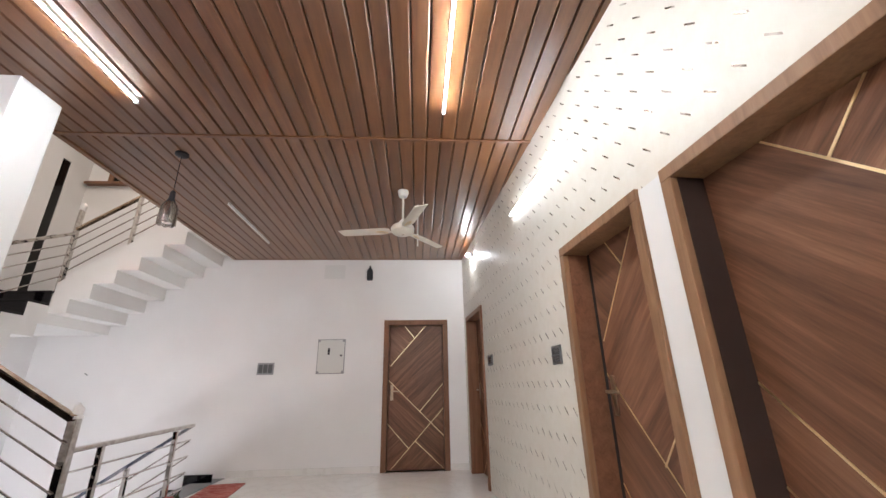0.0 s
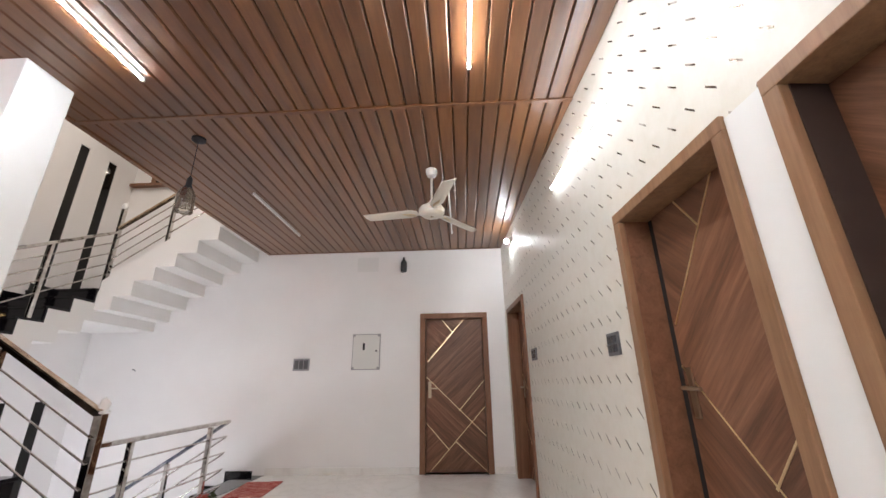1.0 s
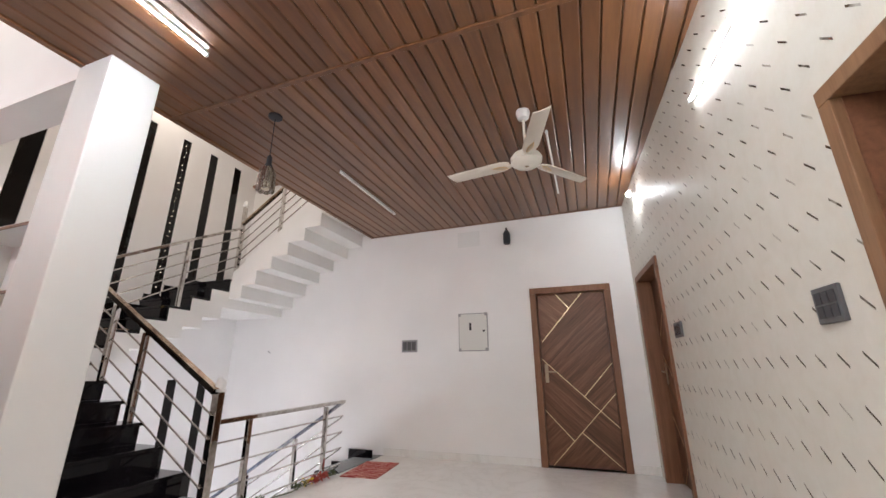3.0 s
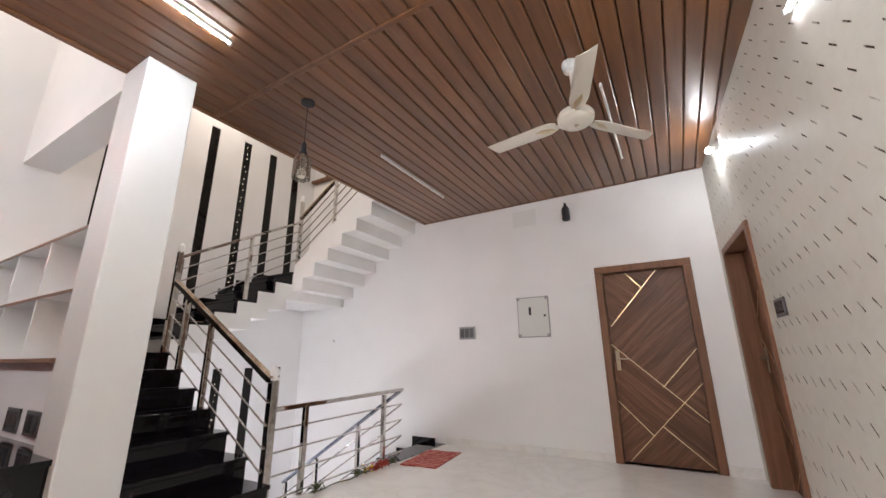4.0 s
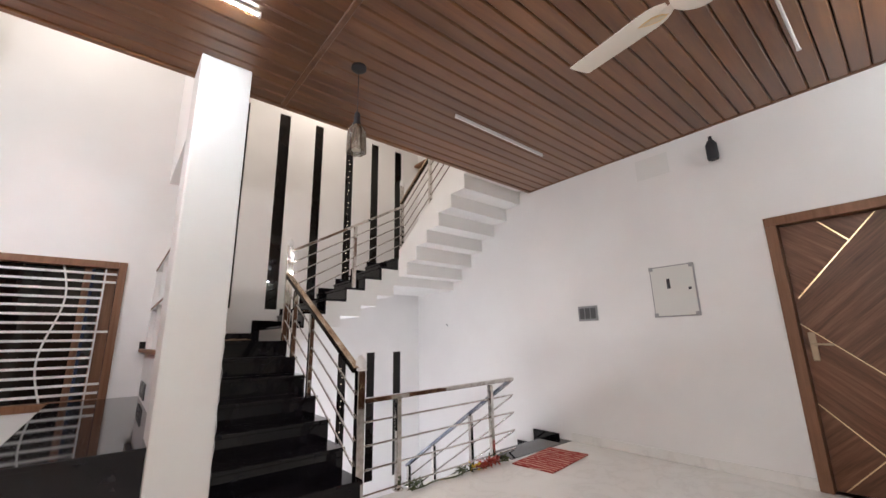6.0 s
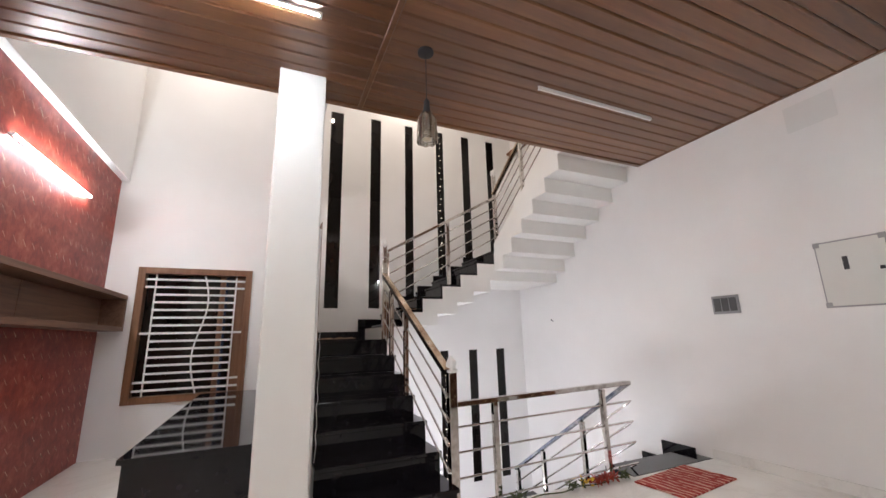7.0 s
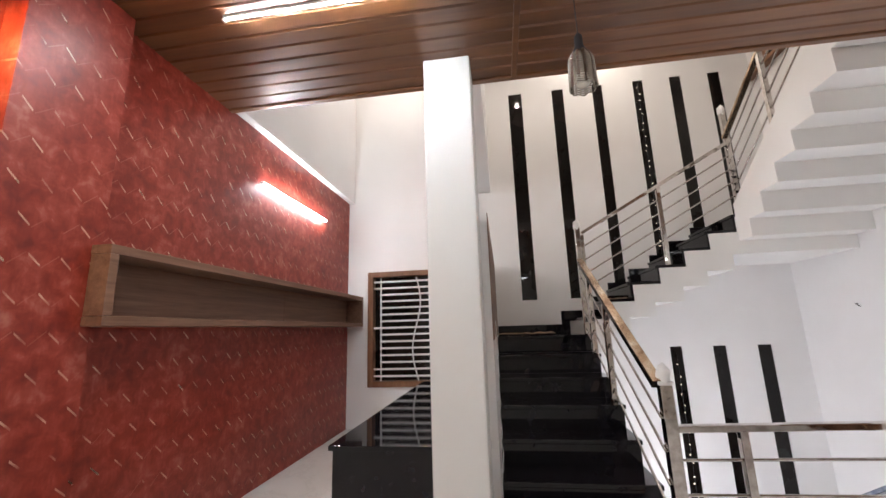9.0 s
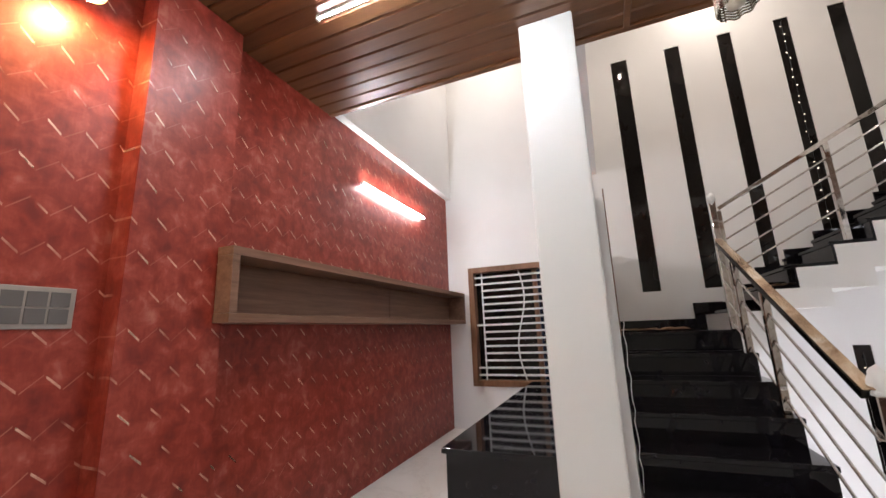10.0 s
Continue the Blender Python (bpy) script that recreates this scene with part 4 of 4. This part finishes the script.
# ---- fittings on the walls ----
def switch_plate(m, w, h, cols, rows, plate, key, label):
    s = thing("switch_plate", m, label, "switch")
    part("plate", rounded(-w / 2, w / 2, -0.014, 0, -h / 2, h / 2, 0.004), plate, s)
    cw, ch = (w - 0.03) / cols, (h - 0.03) / rows
    for i in range(cols):
        for j in range(rows):
            x, z = -w / 2 + 0.015 + cw * i, -h / 2 + 0.015 + ch * j
            part("key", rounded(x + cw * 0.06, x + cw * 0.94, -0.018, -0.0145, z + ch * 0.06, z + ch * 0.94, 0.0015), key, s)
    return s


switch_plate(RIGHT @ Matrix.Translation((3.44, 0, 1.31)), 0.15, 0.13, 3, 2, M["grey_plastic"], M["dark_key"], "dark grey switch plate on cream wallpaper")
switch_plate(RIGHT @ Matrix.Translation((1.555, 0, 1.395)), 0.20, 0.12, 3, 1, M["grey_plastic"], M["dark_key"], "dark grey switch plate beside the far doors")
switch_plate(pose(-0.945, BACK, 1.42), 0.24, 0.17, 3, 1, M["silver_plastic"], M["grey_plastic"], "grey switch plate on the white wall")
switch_plate(Matrix.Translation((0.136, RED, 1.405)) @ Matrix.Rotation(math.pi, 4, "Z"), 0.385, 0.163, 5, 2, M["taupe"], M["taupe_key"], "wide taupe switch plate with grey keys on red wallpaper")
for px in (-3.80, -3.48, -2.45, -2.06):
    switch_plate(pose(px, 3.5, 0.72), 0.25, 0.15, 2, 1, M["grey_plastic"], M["dark_key"], "dark socket plate above the granite counter")

box1 = thing("meter_panel", pose(-0.205, BACK, 1.332), "pale grey steel distribution box on the white wall", "electric panel")
part("frame", rounded(0, 0.412, -0.012, 0, 0, 0.506, 0.003), M["silver_plastic"], box1)
part("door", rounded(0.012, 0.40, -0.022, -0.0125, 0.012, 0.494, 0.003), M["panel_grey"], box1)
part("window", rounded(0.155, 0.187, -0.025, -0.0225, 0.275, 0.375, 0.001), M["dark_key"], box1, "dark slot")
part("lock", rounded(0.345, 0.372, -0.03, -0.0225, 0.25, 0.275, 0.003), M["cord"], box1)
for cx in (0.0, 0.372):
    for cz in (0.0, 0.466):
        part("corner", rounded(cx, cx + 0.04, -0.026, -0.0225, cz, cz + 0.04, 0.002), M["silver_plastic"], box1)

spk = thing("wall_speaker", pose(0.54, BACK, 2.87), "small black bottle-shaped wall fixture under the ceiling", "speaker")
bm = bmesh.new()
lathe(bm, [(0.042, -0.11), (0.048, -0.09), (0.048, 0.04), (0.03, 0.075), (0.016, 0.09), (0.014, 0.125)], 18, pose(0, -0.075, 0))
part("body", bm, M["cord"], spk, smooth=True)
part("bracket", rounded(-0.02, 0.02, -0.03, 0, -0.03, 0.03, 0.003), M["cord"], spk)

# wooden window ledge high on the back wall
led = thing("window_2", pose(-4.26, BACK, 4.44), "wooden framed window high above the upper flight", "window", kind="structure")
part("sill", rounded(0, 0.85, -0.10, -0.001, 0, 0.045, 0.004), M["frame_wood"], led)
part("window_frame", rounded(0.32, 0.40, -0.04, -0.001, 0.046, 0.8, 0.004), M["frame_wood"], led)
part("window_frame", rounded(0.77, 0.85, -0.04, -0.001, 0.046, 0.8, 0.004), M["frame_wood"], led)
part("pane", boxes((0.401, 0.769, -0.02, -0.001, 0.046, 0.8)), M["glass"], led)

# ---- loose things on the floor ----
rug = thing("door_mat", pose(-1.04, 6.635, 0.0, 0, 0, 7), "red woven door mat with pale streaks at the stair head", "mat")
bm = bmesh.new()
vs = [[bm.verts.new((-0.21 + 0.42 * i / 12, -0.36 + 0.72 * j / 16, 0.012 + 0.003 * noise.noise((i * 0.5, j * 0.5, 0)))) for j in range(17)] for i in range(13)]
lo = [[bm.verts.new((-0.21 + 0.42 * i / 12, -0.36 + 0.72 * j / 16, 0.001)) for j in range(17)] for i in range(13)]
for i in range(12):
    for j in range(16):
        bm.faces.new((vs[i][j], vs[i + 1][j], vs[i + 1][j + 1], vs[i][j + 1]))
        bm.faces.new((lo[i][j], lo[i][j + 1], lo[i + 1][j + 1], lo[i + 1][j]))
for i in range(12):
    bm.faces.new((vs[i][0], lo[i][0], lo[i + 1][0], vs[i + 1][0]))
    bm.faces.new((vs[i][16], vs[i + 1][16], lo[i + 1][16], lo[i][16]))
for j in range(16):
    bm.faces.new((vs[0][j], vs[0][j + 1], lo[0][j + 1], lo[0][j]))
    bm.faces.new((vs[12][j], lo[12][j], lo[12][j + 1], vs[12][j + 1]))
part("weave", bm, M["mat"], rug)


def leaf_clump(bm, n, spread, size, rise):
    for k in range(n):
        a, r = random.uniform(0, 6.28), random.uniform(0, spread)
        m = pose(r * math.cos(a), r * math.sin(a) * 1.3, random.uniform(0.01, rise), random.uniform(-70, 70), random.uniform(-60, 60), random.uniform(0, 360))
        ln, w = size * random.uniform(0.7, 1.2), size * 0.36
        vs = [bm.verts.new(m @ Vector(p)) for p in ((0, 0, 0), (w / 2, ln * 0.35, 0.006), (w * 0.35, ln * 0.75, 0.004), (0, ln, 0), (-w * 0.35, ln * 0.75, 0.004), (-w / 2, ln * 0.35, 0.006), (0, ln * 0.5, -0.003))]
        for i in range(6):
            bm.faces.new((vs[6], vs[i], vs[(i + 1) % 6]))


def cloth_colour(name, dark, light):
    n = Nodes(name, 0.8)
    return n.finish(n.ramp(n.noise(30, detail=3), (0.35, dark), (0.65, light)), None, n.noise(90), 0.3, 0.003)


LEAF = cloth_colour("garland_leaf", (0.03, 0.05, 0.014), (0.10, 0.11, 0.04))
RED_PETAL, YELLOW_PETAL = cloth_colour("garland_red", (0.30, 0.03, 0.02), (0.48, 0.07, 0.04)), cloth_colour("garland_yellow", (0.55, 0.33, 0.02), (0.75, 0.52, 0.05))
PAPER = cloth_colour("brown_film_scrap", (0.34, 0.22, 0.13), (0.52, 0.37, 0.25))
gar = thing("garland", pose(-1.31, 5.15, 0), "artificial leaf garland with red and yellow flowers on the floor edge", "garland")
bm = bmesh.new()
tube_path(bm, [(0.02 * math.sin(k * 1.3), k * 0.075, 0.012) for k in range(16)], 0.005)
part("stem", bm, LEAF, gar, smooth=True)
for gy, kind, n, size in ((0.04, "leaf", 26, 0.045), (0.10, "leaf", 14, 0.04), (0.56, "leaf", 28, 0.045), (0.66, "leaf", 16, 0.04), (0.71, "yellow", 16, 0.05), (0.80, "red", 34, 0.05), (0.90, "red", 34, 0.055), (0.99, "red", 24, 0.045), (1.10, "leaf", 26, 0.05)):
    bm = bmesh.new()
    leaf_clump(bm, n, 0.035, size, 0.06)
    part({"leaf": "leaf_spray", "yellow": "flower", "red": "flower"}[kind], bm, {"leaf": LEAF, "yellow": YELLOW_PETAL, "red": RED_PETAL}[kind], gar, {"leaf": "green leaves", "yellow": "yellow petals", "red": "red petals"}[kind], at=pose(0, gy, 0))


def scrap(label, m, lx, ly, seed):
    """A crumpled sheet of film or paper with its edges torn."""
    bm = bmesh.new()
    rows = []
    for i in range(15):
        row = []
        for j in range(9):
            x, y = i / 14 - 0.5, j / 8 - 0.5
            x += 0.05 * noise.noise((seed, j * 0.7, 0))
            y += 0.12 * noise.noise((i * 0.5, seed, 2))
            row.append(bm.verts.new((x * lx, y * ly, 0.012 + 0.035 * abs(noise.noise((i * 0.45, j * 0.5, seed))))))
        rows.append(row)
    top = [bm.faces.new((rows[i][j], rows[i + 1][j], rows[i + 1][j + 1], rows[i][j + 1])) for i in range(14) for j in range(8)]
    bmesh.ops.solidify(bm, geom=top, thickness=0.002)
    t = thing("film_scrap", m, label, "film scrap")
    part("sheet", bm, PAPER, t, smooth=True)


scrap("crumpled brown film scrap lying on the granite landing", pose(-3.55, 4.12, 1.18, 0, 0, 75), 0.62, 0.22, 3.3)
scrap("crumpled brown film scrap on a granite step", pose(-3.62, 5.12, 1.53, 0, 0, 20), 0.34, 0.16, 8.1)

cable = thing("cable", pose(0, 0, 0), "thin white cable hanging down beside the column", "cable")
bm = bmesh.new()
tube_path(bm, [(-1.70 + 0.012 * math.sin(k * 1.1), 3.812 + 0.006 * math.sin(k * 2.3), max(0.35, 1.32 - k * 0.06)) for k in range(17)], 0.0022)
part("wire", bm, M["plastic"], cable, smooth=True)

plate = thing("cover_plate", pose(-0.20, BACK, 2.80), "blank white cover plate on the wall under the ceiling", "cover plate")
part("plate", rounded(0, 0.33, -0.004, -0.0005, 0, 0.23, 0.0015), M["plastic"], plate)
hook = thing("wall_hook", pose(-3.48, BACK, 1.40), "small bent wire hook in the white wall", "hook")
bm = bmesh.new()
tube_path(bm, [(0.0, 0.0, 0.0), (0.01, -0.03, 0.0), (0.04, -0.045, -0.01), (0.07, -0.04, -0.03)], 0.005)
part("wire", bm, M["grey_plastic"], hook, smooth=True)
